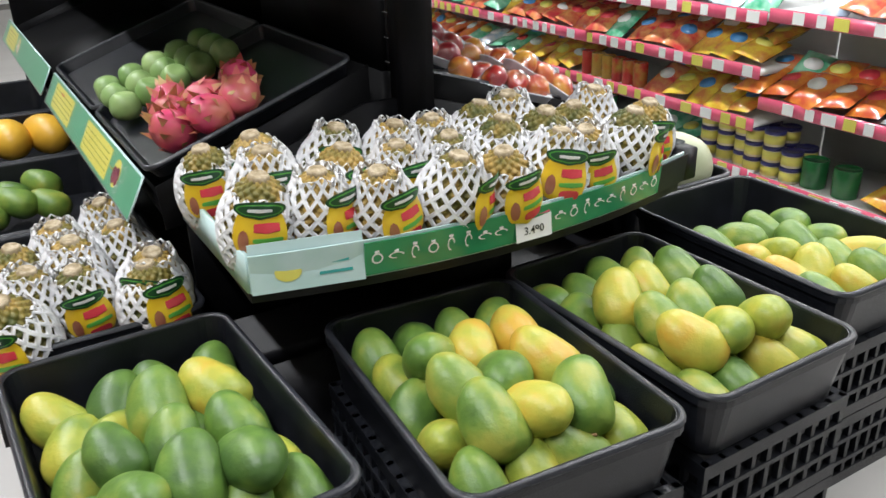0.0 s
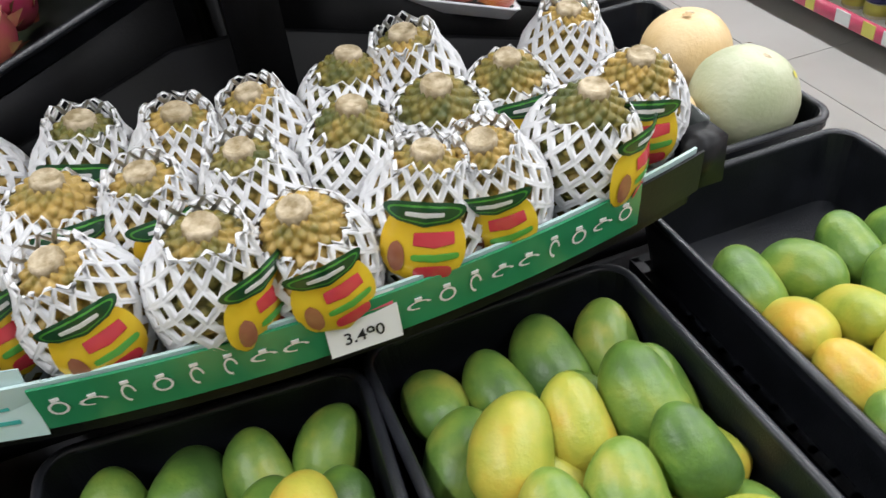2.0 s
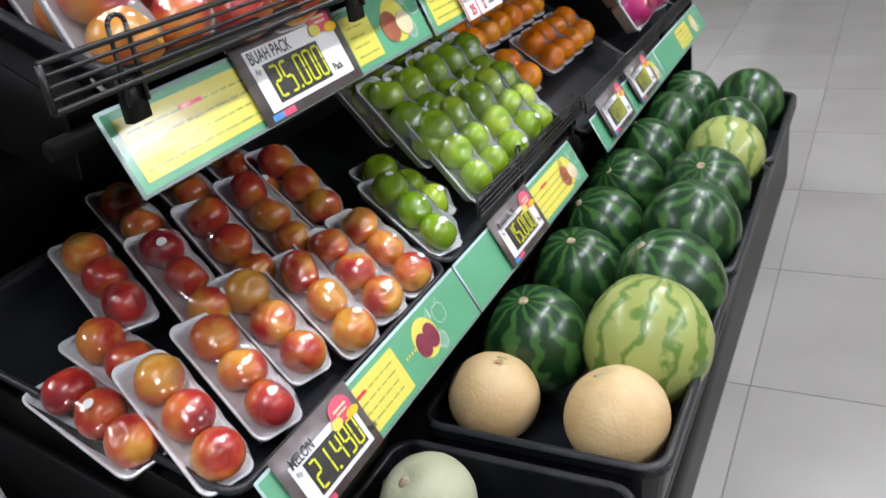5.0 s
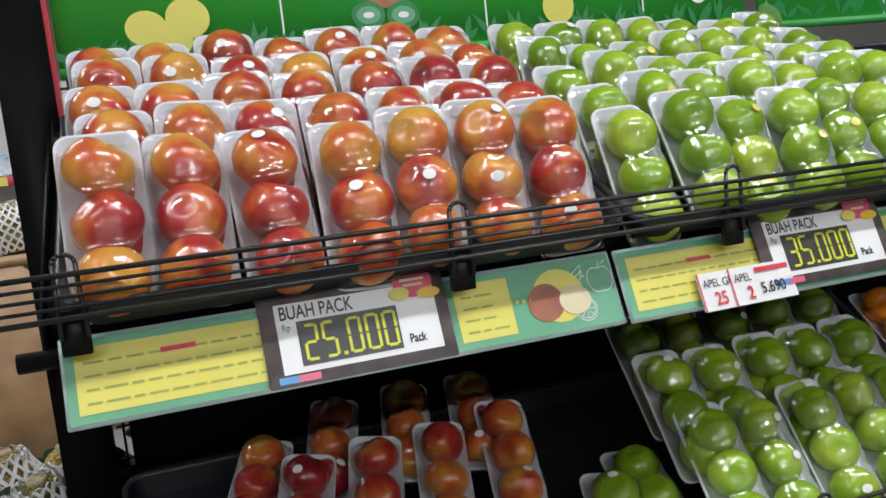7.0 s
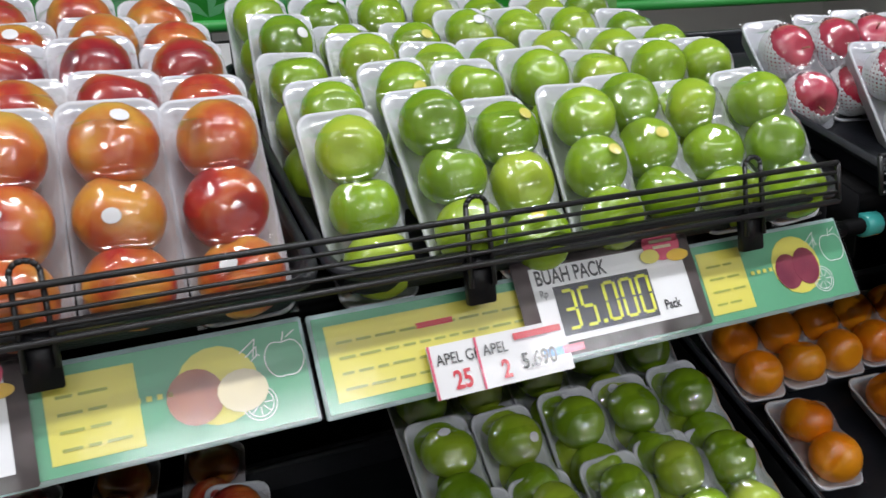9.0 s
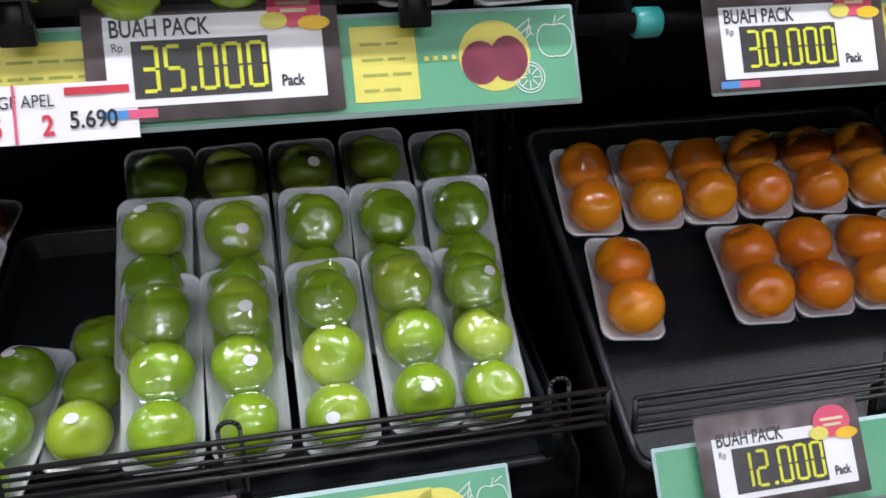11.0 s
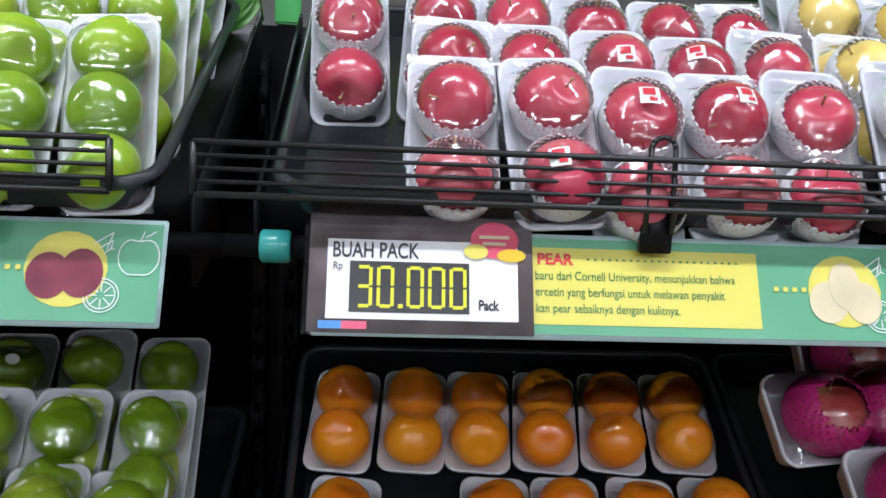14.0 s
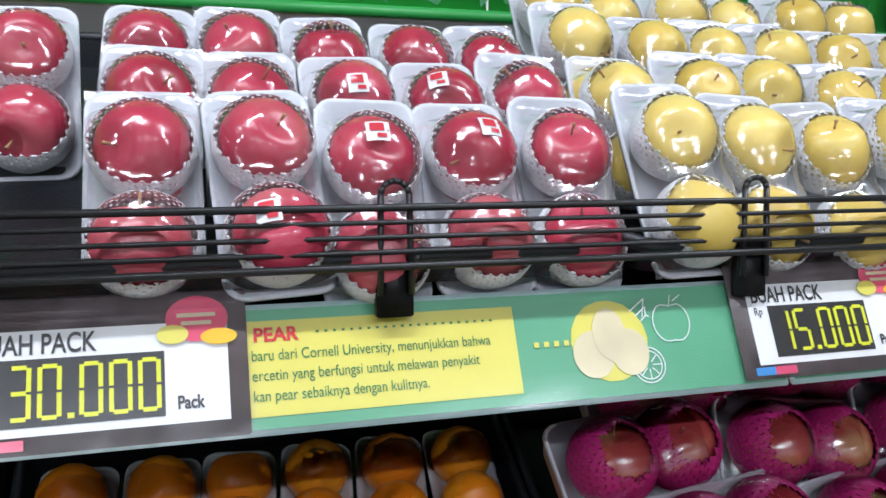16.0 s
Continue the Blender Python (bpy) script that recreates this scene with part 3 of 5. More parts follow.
def pineapple_parts():
    bm = bmesh.new()
    nu, nv, rows = 130, 64, []
    for j in range(nv + 1):
        arc = 0.150 * j / nv
        z = 0.135 * (1 - (1 - j / nv) ** 1.35)
        ring = []
        for i in range(nu):
            a = 2 * math.pi * i / nu
            p, q = 12.0 * a / math.pi + arc / 0.0088, 12.0 * a / math.pi - arc / 0.0088
            b = (abs(math.sin(p * math.pi / 2)) * abs(math.sin(q * math.pi / 2))) ** 0.6
            rr = fruit_radius(z) * (1 + 0.17 * b - 0.14)
            ring.append((rr * math.cos(a), rr * math.sin(a), z + 0.004 * b * (z / 0.135) ** 2))
        rows.append(ring)
    loft(bm, rows)
    body = mesh_of("body", bm, PINE)
    stem = lathe([(0.0165, 0.128), (0.0155, 0.139), (0.013, 0.1425), (0.011, 0.1405), (0.001, 0.1412)], 14)
    stem = mesh_of("cut_top", stem, STEM)
    net = mesh_of("foam_net", netting(net_radius, 0.0, 0.138, 14, 10, 0.64, 0.0042, 0.007), NET)
    net_low = mesh_of("foam_net", netting(net_radius, 0.0, 0.118, 15, 9, 0.60, 0.0044, 0.008), NET)

    def patch(name, a0, a1, z0, z1, d, material, shape):
        b = bmesh.new()
        n, mrow, g = 10, 10, []
        for j in range(mrow + 1):
            v = -1 + 2 * j / mrow
            half = (1 - abs(v) ** shape) ** (1 / shape) if abs(v) < 1 else 0.05
            z = (z0 + z1) / 2 + v * (z1 - z0) / 2
            row = []
            for i in range(n + 1):
                a = (a0 + a1) / 2 + (-1 + 2 * i / n) * half * (a1 - a0) / 2
                rr = max(pine_radius(z), 0.052) + d
                row.append(b.verts.new((rr * math.cos(a), rr * math.sin(a), z)))
            g.append(row)
        for j in range(mrow):
            for i in range(n):
                b.faces.new((g[j][i], g[j][i + 1], g[j + 1][i + 1], g[j + 1][i]))
        return mesh_of(name, b, material)
    f = -math.pi / 2
    lab = [("label", patch("label", f - 0.62, f + 0.62, 0.036, 0.1185, 0.0090, PGOLD, 2.4)), ("label_crest", patch("label_crest", f - 0.62, f + 0.62, 0.1000, 0.1272, 0.0100, PCREST, 2)),
           ("label_crest_edge", patch("label_crest_edge", f - 0.54, f + 0.54, 0.1037, 0.1235, 0.0105, PLEAF, 2)), ("label_crest_field", patch("label_crest_field", f - 0.50, f + 0.50, 0.1056, 0.1216, 0.0109, PCREST, 2)),
           ("label_mark", patch("label_mark", f - 0.27, f + 0.27, 0.1108, 0.1164, 0.0114, PAPER, 6)), ("label_picture", patch("label_picture", f - 0.48, f - 0.24, 0.0492, 0.0830, 0.0100, PBROWN, 2)),
           ("label_band", patch("label_band", f - 0.16, f + 0.50, 0.0642, 0.0727, 0.0100, PLEAF, 4)), ("label_foot", patch("label_foot", f - 0.12, f + 0.40, 0.0436, 0.0605, 0.0104, PRED, 3)),
           ("label_word", patch("label_word", f - 0.14, f + 0.44, 0.0793, 0.0943, 0.0100, PRED, 8))]
    return body, stem, net, net_low, lab


PINE_SET = pineapple_parts()


def pineapple(x, y, z, rng, face, label, group):
    body, stem, net, net_low, lab = PINE_SET
    lean = rng.uniform(-0.16, 0.16)
    m = Matrix.Translation((x, y, z)) @ Euler((0.10 + rng.uniform(-0.12, 0.12), lean, 0)).to_matrix().to_4x4() @ Matrix.Scale(rng.uniform(1.08, 1.20), 4)
    o = thing("pineapple", label, "pineapple", group, m)
    tw = Matrix.Rotation(rng.uniform(0, 6.28), 4, "Z")
    share("body", body, o, tw)
    share("cut_top", stem, o, tw)
    share("foam_net", net if rng.random() < 0.6 else net_low, o, tw, "white expanded foam net")
    if face is not None:
        t = Matrix.Rotation(face, 4, "Z")
        base = share("label", lab[0][1], o, t, "yellow oval paper label")
        for n, me in lab[1:]:
            share(n, me, base)
    return o


def mango_mesh(material):
    """A kidney-shaped mango: broad stem end at -Y, a blunt off-centre beak at +Y, flattened sides."""
    bm = bmesh.new()
    bmesh.ops.create_icosphere(bm, subdivisions=4, radius=1)
    for v in bm.verts:
        x, y, z = v.co
        lat = max(1e-6, 1 - y * y) ** 0.5
        full = (1 - abs(y) ** 2.7) ** 0.5 if abs(y) < 1 else 0.0
        w = 0.0405 * (1.0 - 0.12 * y) * (full / lat)
        v.co = (x * w + 0.007 * y * y, y * 0.058, z * w * 0.92)
        v.co *= 1 + 0.03 * noise.noise(Vector((x, y, z)) * 1.7)
    return mesh_of("mango", bm, material)


MANGO_ME = {"g": mango_mesh(MANGO_G), "y": mango_mesh(MANGO_Y)}
STEM_END_ME = mesh_of("stem_end", lathe([(0.0045, 0.0), (0.004, 0.002), (0.001, 0.0025)], 8), WOOD)
MSTICK = sticker(0.034, PAPER)

# ---- setting ----
floor = solid("floor", box(-7, -6, -0.10, 6, 9, -0.004), GROUT, "beige ceramic tiled shop floor", kind="structure")
solid("ceiling", box(-7, -6, 3.1, 6, 9, 3.2), CEIL, "plain white ceiling", kind="structure")
solid("wall_north", box(-7, 9, 0, 6, 9.15, 3.1), WALL, "plain pale wall", kind="structure")
solid("wall_south", box(-7, -6.15, 0, 6, -6, 3.1), WALL, "plain pale wall", kind="structure")
solid("wall_east", box(6, -6, 0, 6.15, 9, 3.1), WALL, "plain pale wall", kind="structure")
solid("wall_west", box(-7.15, -6, 0, -7, 9, 3.1), WALL, "plain pale wall", kind="structure")
# Unseen housings, one added over each tube light.
for tx, ty, watts in TUBES:
    o = thing("ceiling_light", "white fluorescent batten light under the ceiling, assumed out of view", "lamp", "ceiling lights", pose(tx, ty, 2.87))
    part("housing", box(-0.07, -0.78, 0.03, 0.07, 0.78, 0.08, 0.01), WHITE, o)
    part("bracket", box(-0.02, -0.06, 0.08, 0.02, 0.06, 0.23), WHITE, o)

# ---- gondola ----
XC = -0.52
def prism(pts, y0, y1):
    return loft(bmesh.new(), [[(x, y0, z) for x, z in pts], [(x, y1, z) for x, z in pts]])

g = thing("fruit_gondola", "black steel fruit gondola with two sloping tiers on each side", "display shelf")
part("base", box(-1.36, -0.16, 0.0, 0.345, 2.62, 0.30, 0.006), BLACK, g)
part("spine", box(XC - 0.015, 0.06, 0.30, XC + 0.015, 2.60, 0.80), STEEL, g)
for y, top in ((0.0, 1.62), (1.28, 1.33), (2.58, 1.62)):
    part("post", box(-0.525, y - 0.035, 0.30, -0.455, y + 0.035, top, 0.003), STEEL, g)
part("lower_back_panel", box(XC - 0.012, 0.06, 0.80, XC + 0.012, 0.80, 1.02), STEEL, g)
part("back_panel", box(XC - 0.012, 0.80, 0.80, XC + 0.012, 2.57, 1.335), STEEL, g)
bm = bmesh.new()
for k in range(29):
    tube(bm, (XC, 0.05 + k * 0.026, 0.80), (XC, 0.05 + k * 0.026, 1.42), 0.0022, 5)
for k in range(12):
    tube(bm, (XC, 0.04, 0.82 + k * 0.052), (XC, 0.80, 0.82 + k * 0.052), 0.0022, 5)
part("wire_back", bm, WIRE, g, "black welded wire mesh")
SL, SL1, SLF = 0.66, 0.30, 0.36
for side in (1, -1):
    def sx(x):
        return x if side > 0 else 2 * XC - x
    for y0, y1, zf, near in ((0.03, 1.245, 0.622, SL1), (1.305, 2.56, 0.595, SL)):
        sl = near if side > 0 else SLF
        part("lower_shelf", prism([(sx(0.0), zf - 0.03), (sx(0.0), zf), (sx(-0.46), zf + 0.46 * sl), (sx(-0.46), zf + 0.46 * sl - 0.03)], y0, y1), STEEL, g)
        part("upper_shelf", prism([(sx(-0.045), 1.085), (sx(-0.045), 1.128), (sx(-0.43), 1.325), (sx(-0.43), 1.30)], y0, y1), STEEL, g)
        for y in (y0 - 0.006, y1 + 0.002):
            part("side_bracket", prism([(sx(-0.04), 1.05), (sx(-0.03), 1.125), (sx(-0.44), 1.345), (sx(-0.44), 1.16)], y, y + 0.004), STEEL, g)
            part("side_bracket", prism([(sx(0.0), zf - 0.06), (sx(0.005), zf + 0.03), (sx(-0.46), zf + 0.46 * sl + 0.04), (sx(-0.46), zf - 0.02)], y, y + 0.004), STEEL, g)
        bm = bmesh.new()
        tube(bm, (sx(-0.034), y0 - 0.03, 1.088), (sx(-0.034), y1 + 0.03, 1.088), 0.010, 10)
        part("front_pipe", bm, STEEL, g)
# slotted uprights between the bays
for y in (1.254, 1.296):
    bm = bmesh.new()
    for k in range(24):
        z = 0.42 + k * 0.036
        for za, zb in ((z, z + 0.014), (z + 0.014, z + 0.036)):
            add_box(bm, -0.440, y - 0.009, za, -0.420, y - 0.004, zb)
            add_box(bm, -0.440, y + 0.004, za, -0.420, y + 0.009, zb)
        add_box(bm, -0.440, y - 0.004, z + 0.014, -0.420, y + 0.004, z + 0.036)
    bmesh.ops.remove_doubles(bm, verts=bm.verts, dist=0.0002)
    part("slotted_upright", bm, STEEL, g)
# end wall behind the pineapple bin
part("end_wall", prism([(-1.0, 0.30), (-0.02, 0.30), (-0.02, 0.612), (-0.48, 0.750), (-0.60, 0.750), (-1.0, 0.612)], 0.006, 0.022), STEEL, g)
part("end_panel", prism([(-1.04, 0.30), (0.0, 0.30), (0.0, 1.1), (-0.44, 1.36), (-0.60, 1.36), (-1.04, 1.1)], 2.60, 2.62), STEEL, g)

for y, z in ((1.318, 1.088), (0.040, 0.628)):
    bm = lathe([(0.0125, -0.013), (0.0145, -0.011), (0.0145, 0.011), (0.0125, 0.013)], 14)
    o = solid("tape_band", bm, PTEAL, "band of teal printed tape round the shelf pipe", "tape", smooth=True)
    o.matrix_basis = pose(-0.034 if z > 1 else -0.012, y, z, 90, 0, 0)

# header boards
def header(y0, y1, seams, fruits):
    o = thing("header_board", "green printed header board with fruit pictures and leaves", "sign board", "header boards over the gondola", slope(-0.48, y0, 1.415, 90))
    L = y1 - y0
    part("board", box(0, 0, -0.012, L, 0.36, 0, 0.002), HEADER, o)
    part("bottom_rail", box(0, -0.014, -0.014, L, 0.0, 0.006), mat_rail, o)
    s = Sheet(o, 0.001)
    s.rects("white_seam", [(u - y0 - 0.0015, 0.0, u - y0 + 0.0015, 0.36) for u in seams], PAPER, 1)
    rng = random.Random(int(y0 * 100) + 3)
    bm = bmesh.new()
    u = 0.02
    while u < L - 0.03:
        for k in range(rng.randint(3, 6)):
            a = rng.uniform(0.5, 2.6)
            ln, wd = rng.uniform(0.025, 0.055), 0.006
            z = s.up(1) + 0.0001 * k
            d, n = Vector((math.cos(a), math.sin(a), 0)), Vector((-math.sin(a), math.cos(a), 0))
            b = Vector((u, 0.004, z))
            bm.faces.new([bm.verts.new(p) for p in (b, b + d * ln * 0.5 + n * wd, b + d * ln, b + d * ln * 0.5 - n * wd)])
        u += rng.uniform(0.03, 0.075)
    part("leaf_print", bm, HEADLEAF, o, "", False)["kind"] = "stuff"
    for y, v, kind in fruits:
        u = y - y0
        if kind == "lemon":
            s.ovals("fruit_print", [(u - 0.03, v, 0.03, 0.026), (u + 0.03, v + 0.012, 0.032, 0.03), (u + 0.004, v - 0.018, 0.03, 0.027)], PYELLOW, 2)
        elif kind == "kiwi":
            s.ovals("fruit_print", [(u, v + 0.026, 0.031, 0.024)], PBROWN, 2)
            s.ovals("fruit_print", [(u - 0.028, v - 0.008, 0.028, 0.022), (u + 0.03, v - 0.01, 0.028, 0.022)], HEADLEAF, 3)
            s.ovals("fruit_flesh", [(u - 0.028, v - 0.008, 0.020, 0.014), (u + 0.03, v - 0.01, 0.020, 0.014)], PGREEN, 4)
            s.ovals("fruit_core", [(u - 0.028, v - 0.008, 0.009, 0.005), (u + 0.03, v - 0.01, 0.009, 0.005)], PAPER, 5)
        elif kind == "pear":
            s.ovals("fruit_print", [(u, v, 0.030, 0.030), (u, v + 0.034, 0.016, 0.026)], PYELLOW, 2)
            s.ovals("fruit_leaf", [(u - 0.014, v + 0.075, 0.016, 0.010)], HEADLEAF, 3)
        elif kind == "apple":
            s.ovals("fruit_print", [(u - 0.018, v + 0.01, 0.024, 0.026), (u + 0.022, v, 0.024, 0.028)], PAPER, 2)
            s.ovals("fruit_core", [(u + 0.022, v, 0.006, 0.012)], PBROWN, 3)
        else:
            c = {"red": PRED, "plum": PMAROON, "guava": PPINK, "dragon": PAPER}[kind]
            s.ovals("fruit_print", [(u - 0.026, v, 0.026, 0.03), (u + 0.028, v, 0.026, 0.03)], c, 2)
            if kind in ("guava", "dragon"):
                s.rings("fruit_rim", [(u - 0.026, v, 0.026, 0.03), (u + 0.028, v, 0.026, 0.03)], PPINK if kind == "dragon" else PCREAM, 3, 0.003)
    return o


mat_rail = mat("green_rail", (0.05, 0.40, 0.08), 0.35, None, 6)
header(0.045, 1.235, (0.37, 0.71, 1.014), ((0.20, 0.05, "lemon"), (0.535, 0.06, "kiwi"), (0.845, 0.05, "pear"), (1.11, 0.07, "apple")))
header(1.269, 2.56, (1.572, 1.884, 2.157), ((1.42, 0.075, "red"), (1.72, 0.075, "plum"), (2.02, 0.070, "guava"), (2.29, 0.075, "dragon")))
solid("header_post", box(-0.50, 0.018, 1.30, -0.47, 0.042, 1.78, 0.003), PRED, "red painted upright at the end of the header", "post")
solid("header_post", box(-0.505, 1.262, 1.335, -0.475, 1.296, 1.41, 0.003), mat_rail, "green painted upright under the header board", "post")

# upper and lower black trays
TILT_U, TILT_L, TILT_B = 26.8, math.degrees(math.atan(SL)), math.degrees(math.atan(SL1))
def shelf_tray(y0, y1, x, z, tilt, length, flip=False):
    w = y1 - y0
    o = thing("display_tray", "shallow black plastic display tray with rounded corners", "tray", "trays on the sloping shelves")
    part("body", dish(w, length, 0.034, 0.035, 0.003, 0.016, 0.008), TRAY, o, "", False)
    part("rim", rim(w, length, 0.035, 0.034, 0.011), RIM, o)
    a = radians(tilt)
    s = -1 if not flip else 1
    o.matrix_basis = slope(x + s * math.cos(a) * length / 2, (y0 + y1) / 2, z + math.sin(a) * length / 2, tilt, 0, flip)
    return o


for y0, y1 in ((0.045, 0.652), (0.658, 1.232), (1.318, 1.806), (1.812, 2.43)):
    shelf_tray(y0, y1, 0.004, 1.110, TILT_U, 0.47)
for y0, y1 in ((0.04, 0.60), (0.606, 1.236)):
    shelf_tray(y0, y1, 0.002, 0.626, TILT_B, 0.51)
for y0, y1 in ((1.312, 1.86), (1.866, 2.5)):
    shelf_tray(y0, y1, 0.002, 0.598, TILT_L, 0.52)

# wire fences
def fence(y0, y1, x, z, tall, hoops, label):
    o = thing("wire_fence", label, "shelf fence", "wire fences along the shelves")
    for k in range(5):
        bm = bmesh.new()
        zz = z + tall * k / 4
        tube(bm, (x, y0, zz), (x, y1, zz), 0.0020 if 0 < k < 4 else 0.0030, 6)
        part("wire", bm, WIRE, o)
    for y in (y0, y1):
        bm = bmesh.new()
        tube(bm, (x, y, z), (x, y, z + tall), 0.003, 6)
        part("end_wire", bm, WIRE, o)
    for y in hoops:
        bm = bmesh.new()
        for d in (-0.011, 0.011):
            tube(bm, (x - 0.004, y + d, z - 0.02), (x - 0.004, y + d * 0.9, z + tall + 0.010), 0.0024, 6)
        for k in range(6):
            a, b = math.pi * k / 6, math.pi * (k + 1) / 6
            tube(bm, (x - 0.004, y + 0.010 * math.cos(a), z + tall + 0.009 + 0.009 * math.sin(a)), (x - 0.004, y + 0.010 * math.cos(b), z + tall + 0.009 + 0.009 * math.sin(b)), 0.0024, 6)
        part("hoop", bm, WIRE, o)
        part("clip", box(x - 0.016, y - 0.013, z - 0.036, x - 0.006, y + 0.013, z + 0.006, 0.001), BLACK, o)
    return o


fence(-0.03, 1.20, 0.030, 1.134, 0.040, (0.06, 0.44, 0.786, 1.09), "black wire fence along the upper apple shelf")
fence(1.262, 2.5, 0.030, 1.134, 0.040, (1.63, 1.92, 2.3), "black wire fence along the upper apple and pear shelf")
fence(0.70, 1.27, 0.025, 0.70, 0.038, (0.9, 1.22), "black wire fence along the lower green apple shelf")
fence(1.30, 2.5, 0.025, 0.685, 0.038, (1.6, 2.1), "black wire fence along the lower orange shelf")

# strips and price cards
def edge(y, x=0.032, z=1.030, tilt=68):
    return slope(x, y, z, tilt)


info_strip(edge(0.04, 0.014), 0.594, 0.080, "salak", None, "green and yellow printed strip on the upper shelf edge", (0.012, 0.235), (0.395, 0.46))
info_strip(edge(0.637, 0.020), 0.598, 0.080, "plum", None, "green and yellow printed strip with plums on the upper shelf edge", (0.012, 0.24), (0.40, 0.455))
info_strip(edge(1.353), 0.594, 0.080, "pear", ("baru dari Cornell University, menunjukkan bahwa", "ercetin yang berfungsi untuk melawan penyakit", "kan pear sebaiknya dengan kulitnya."), "green and yellow printed strip about pears on the upper shelf edge", (0.175, 0.368))
info_strip(edge(1.95), 0.594, 0.080, "plum", None, "green and yellow printed strip beside the pears on the shelf edge", (0.004, 0.10), (0.3, 0.42))
price_card(edge(0.226, 0.022, 1.030), "25.000", label="grey price card reading 25.000 below red apples")
price_card(edge(0.828, 0.028, 1.036), "35.000", label="grey price card reading 35.000 below green apples")
price_card(edge(1.350, 0.038, 1.030) @ Matrix.Scale(0.90, 4), "30.000", label="grey price card reading 30.000 below red apples in nets")
price_card(edge(1.905, 0.038, 1.034) @ Matrix.Scale(0.90, 4), "15.000", label="grey price card reading 15.000 below yellow pears")
o = thing("price_label", "white and red paper price labels over the strip", "price tag", "", edge(0.730, 0.034, 1.026))
part("paper", box(0, 0, 0, 0.135, 0.046, 0.0012), PAPER, o, "", False)
s = Sheet(o, 0.0018)
s.words("APEL GF", 0.006, 0.028, 0.014, PBLACK, 1, 0, 0.8)
s.words("25", 0.018, 0.006, 0.022, PRED, 1, 0.0006, 0.8)
s.words("APEL", 0.050, 0.028, 0.014, PBLACK, 2, 0, 0.8)
s.words("2", 0.064, 0.006, 0.022, PRED, 2, 0.0006, 0.8)
s.words("5.690", 0.084, 0.010, 0.019, PBLACK, 2, 0.0003, 0.85)
s.rects("red_bar", [(0.082, 0.036, 0.13, 0.042)], PRED, 2)
s.rects("red_edge", [(0.0, 0.0, 0.002, 0.046)], PPINK, 2)
s.rects("red_edge", [(0.044, 0.0, 0.046, 0.046)], PPINK, 2)


def low_edge(y, x=0.062, z=0.590):
    return slope(x, y, z, 62)


info_strip(low_edge(0.06), 0.52, 0.084, "plum", None, "yellow and green printed strip on the lower shelf edge", (0.13, 0.30))
info_strip(low_edge(0.585), 0.58, 0.084, "salak", None, "yellow and green printed strip below green apples", (0.30, 0.50))
info_strip(low_edge(1.32, 0.062, 0.585), 0.60, 0.080, "salak", None, "teal and green printed strip below oranges", (0.35, 0.5))
info_strip(low_edge(1.925, 0.062, 0.585), 0.60, 0.080, "pear", None, "teal and green printed strip below netted apples", (0.25, 0.4))
price_card(low_edge(0.085, 0.070, 0.592), "21.490", 0.165, 0.098, "pale price card reading 21.490 beside the melons", "MELON")
price_card(low_edge(0.72, 0.070, 0.596), "15.000", 0.18, 0.095, "grey price card below green apples")
price_card(low_edge(1.365, 0.070, 0.600), "12.000", 0.19, 0.100, "grey price card reading 12.000 below oranges")
price_card(low_edge(1.62, 0.070, 0.600), "19.500", 0.19, 0.100, "grey price card below the oranges")

# ---- packs on the shelves ----
rng = random.Random(11)
UP_RED, UP_GRN = "three red apples on a white foam tray in film", "three green apples on a white foam tray in film"
DX, DZ = 0.078, 0.035
for row in range(5):
    x, z = -0.070 - DX * row, 1.214 + DZ * row
    for k in range(7):
        y = 0.098 + 0.0832 * k + rng.uniform(-0.005, 0.005) + (0.012 if row % 2 else 0) * (k < 6)
        fruit_pack(slope(x + rng.uniform(-0.006, 0.006), y, z + rng.uniform(-0.008, 0.006) - 0.016, 67 + rng.uniform(-4, 4), rng.uniform(-3, 3)), "red_apple", RED, 3, 0.0350, 0.083, 0.198, UP_RED, "red apple packs on the upper shelf", rng, PAPER)
    for k in range(7):
        y = 0.712 + 0.0775 * k + rng.uniform(-0.005, 0.005) + (0.008 if row % 2 else 0)
        fruit_pack(slope(x + rng.uniform(-0.006, 0.006), y, z + rng.uniform(-0.010, 0.008) - 0.022, 65 + rng.uniform(-5, 5), rng.uniform(-5, 5)), "green_apple", GREEN, 3, 0.0318, 0.075, 0.186, UP_GRN, "green apple packs on the upper shelf", rng, PYELLOW if rng.random() < 0.6 else PAPER)
# red apples in foam cups
FU, PE = "two netted red apples on a white foam tray", "two netted yellow pears on a white foam tray"
for row in range(3):
    for k in range(5):
        fruit_pack(slope(-0.056 - 0.085 * row + rng.uniform(-0.006, 0.006), 1.468 + 0.0805 * k + rng.uniform(-0.005, 0.005), 1.170 + 0.047 * row + rng.uniform(-0.005, 0.008), 63 + rng.uniform(-5, 5), rng.uniform(-4, 4)), "red_apple", FUJI, 2, 0.0335, 0.080, 0.172, FU, "netted red apple packs on the upper shelf", rng, PAPER, NET)
fruit_pack(slope(-0.215, 1.372, 1.262, 62, 2), "red_apple", FUJI, 2, 0.0335, 0.080, 0.172, "two netted red apples in a pack standing apart", "netted red apple packs on the upper shelf", rng, PAPER, NET)
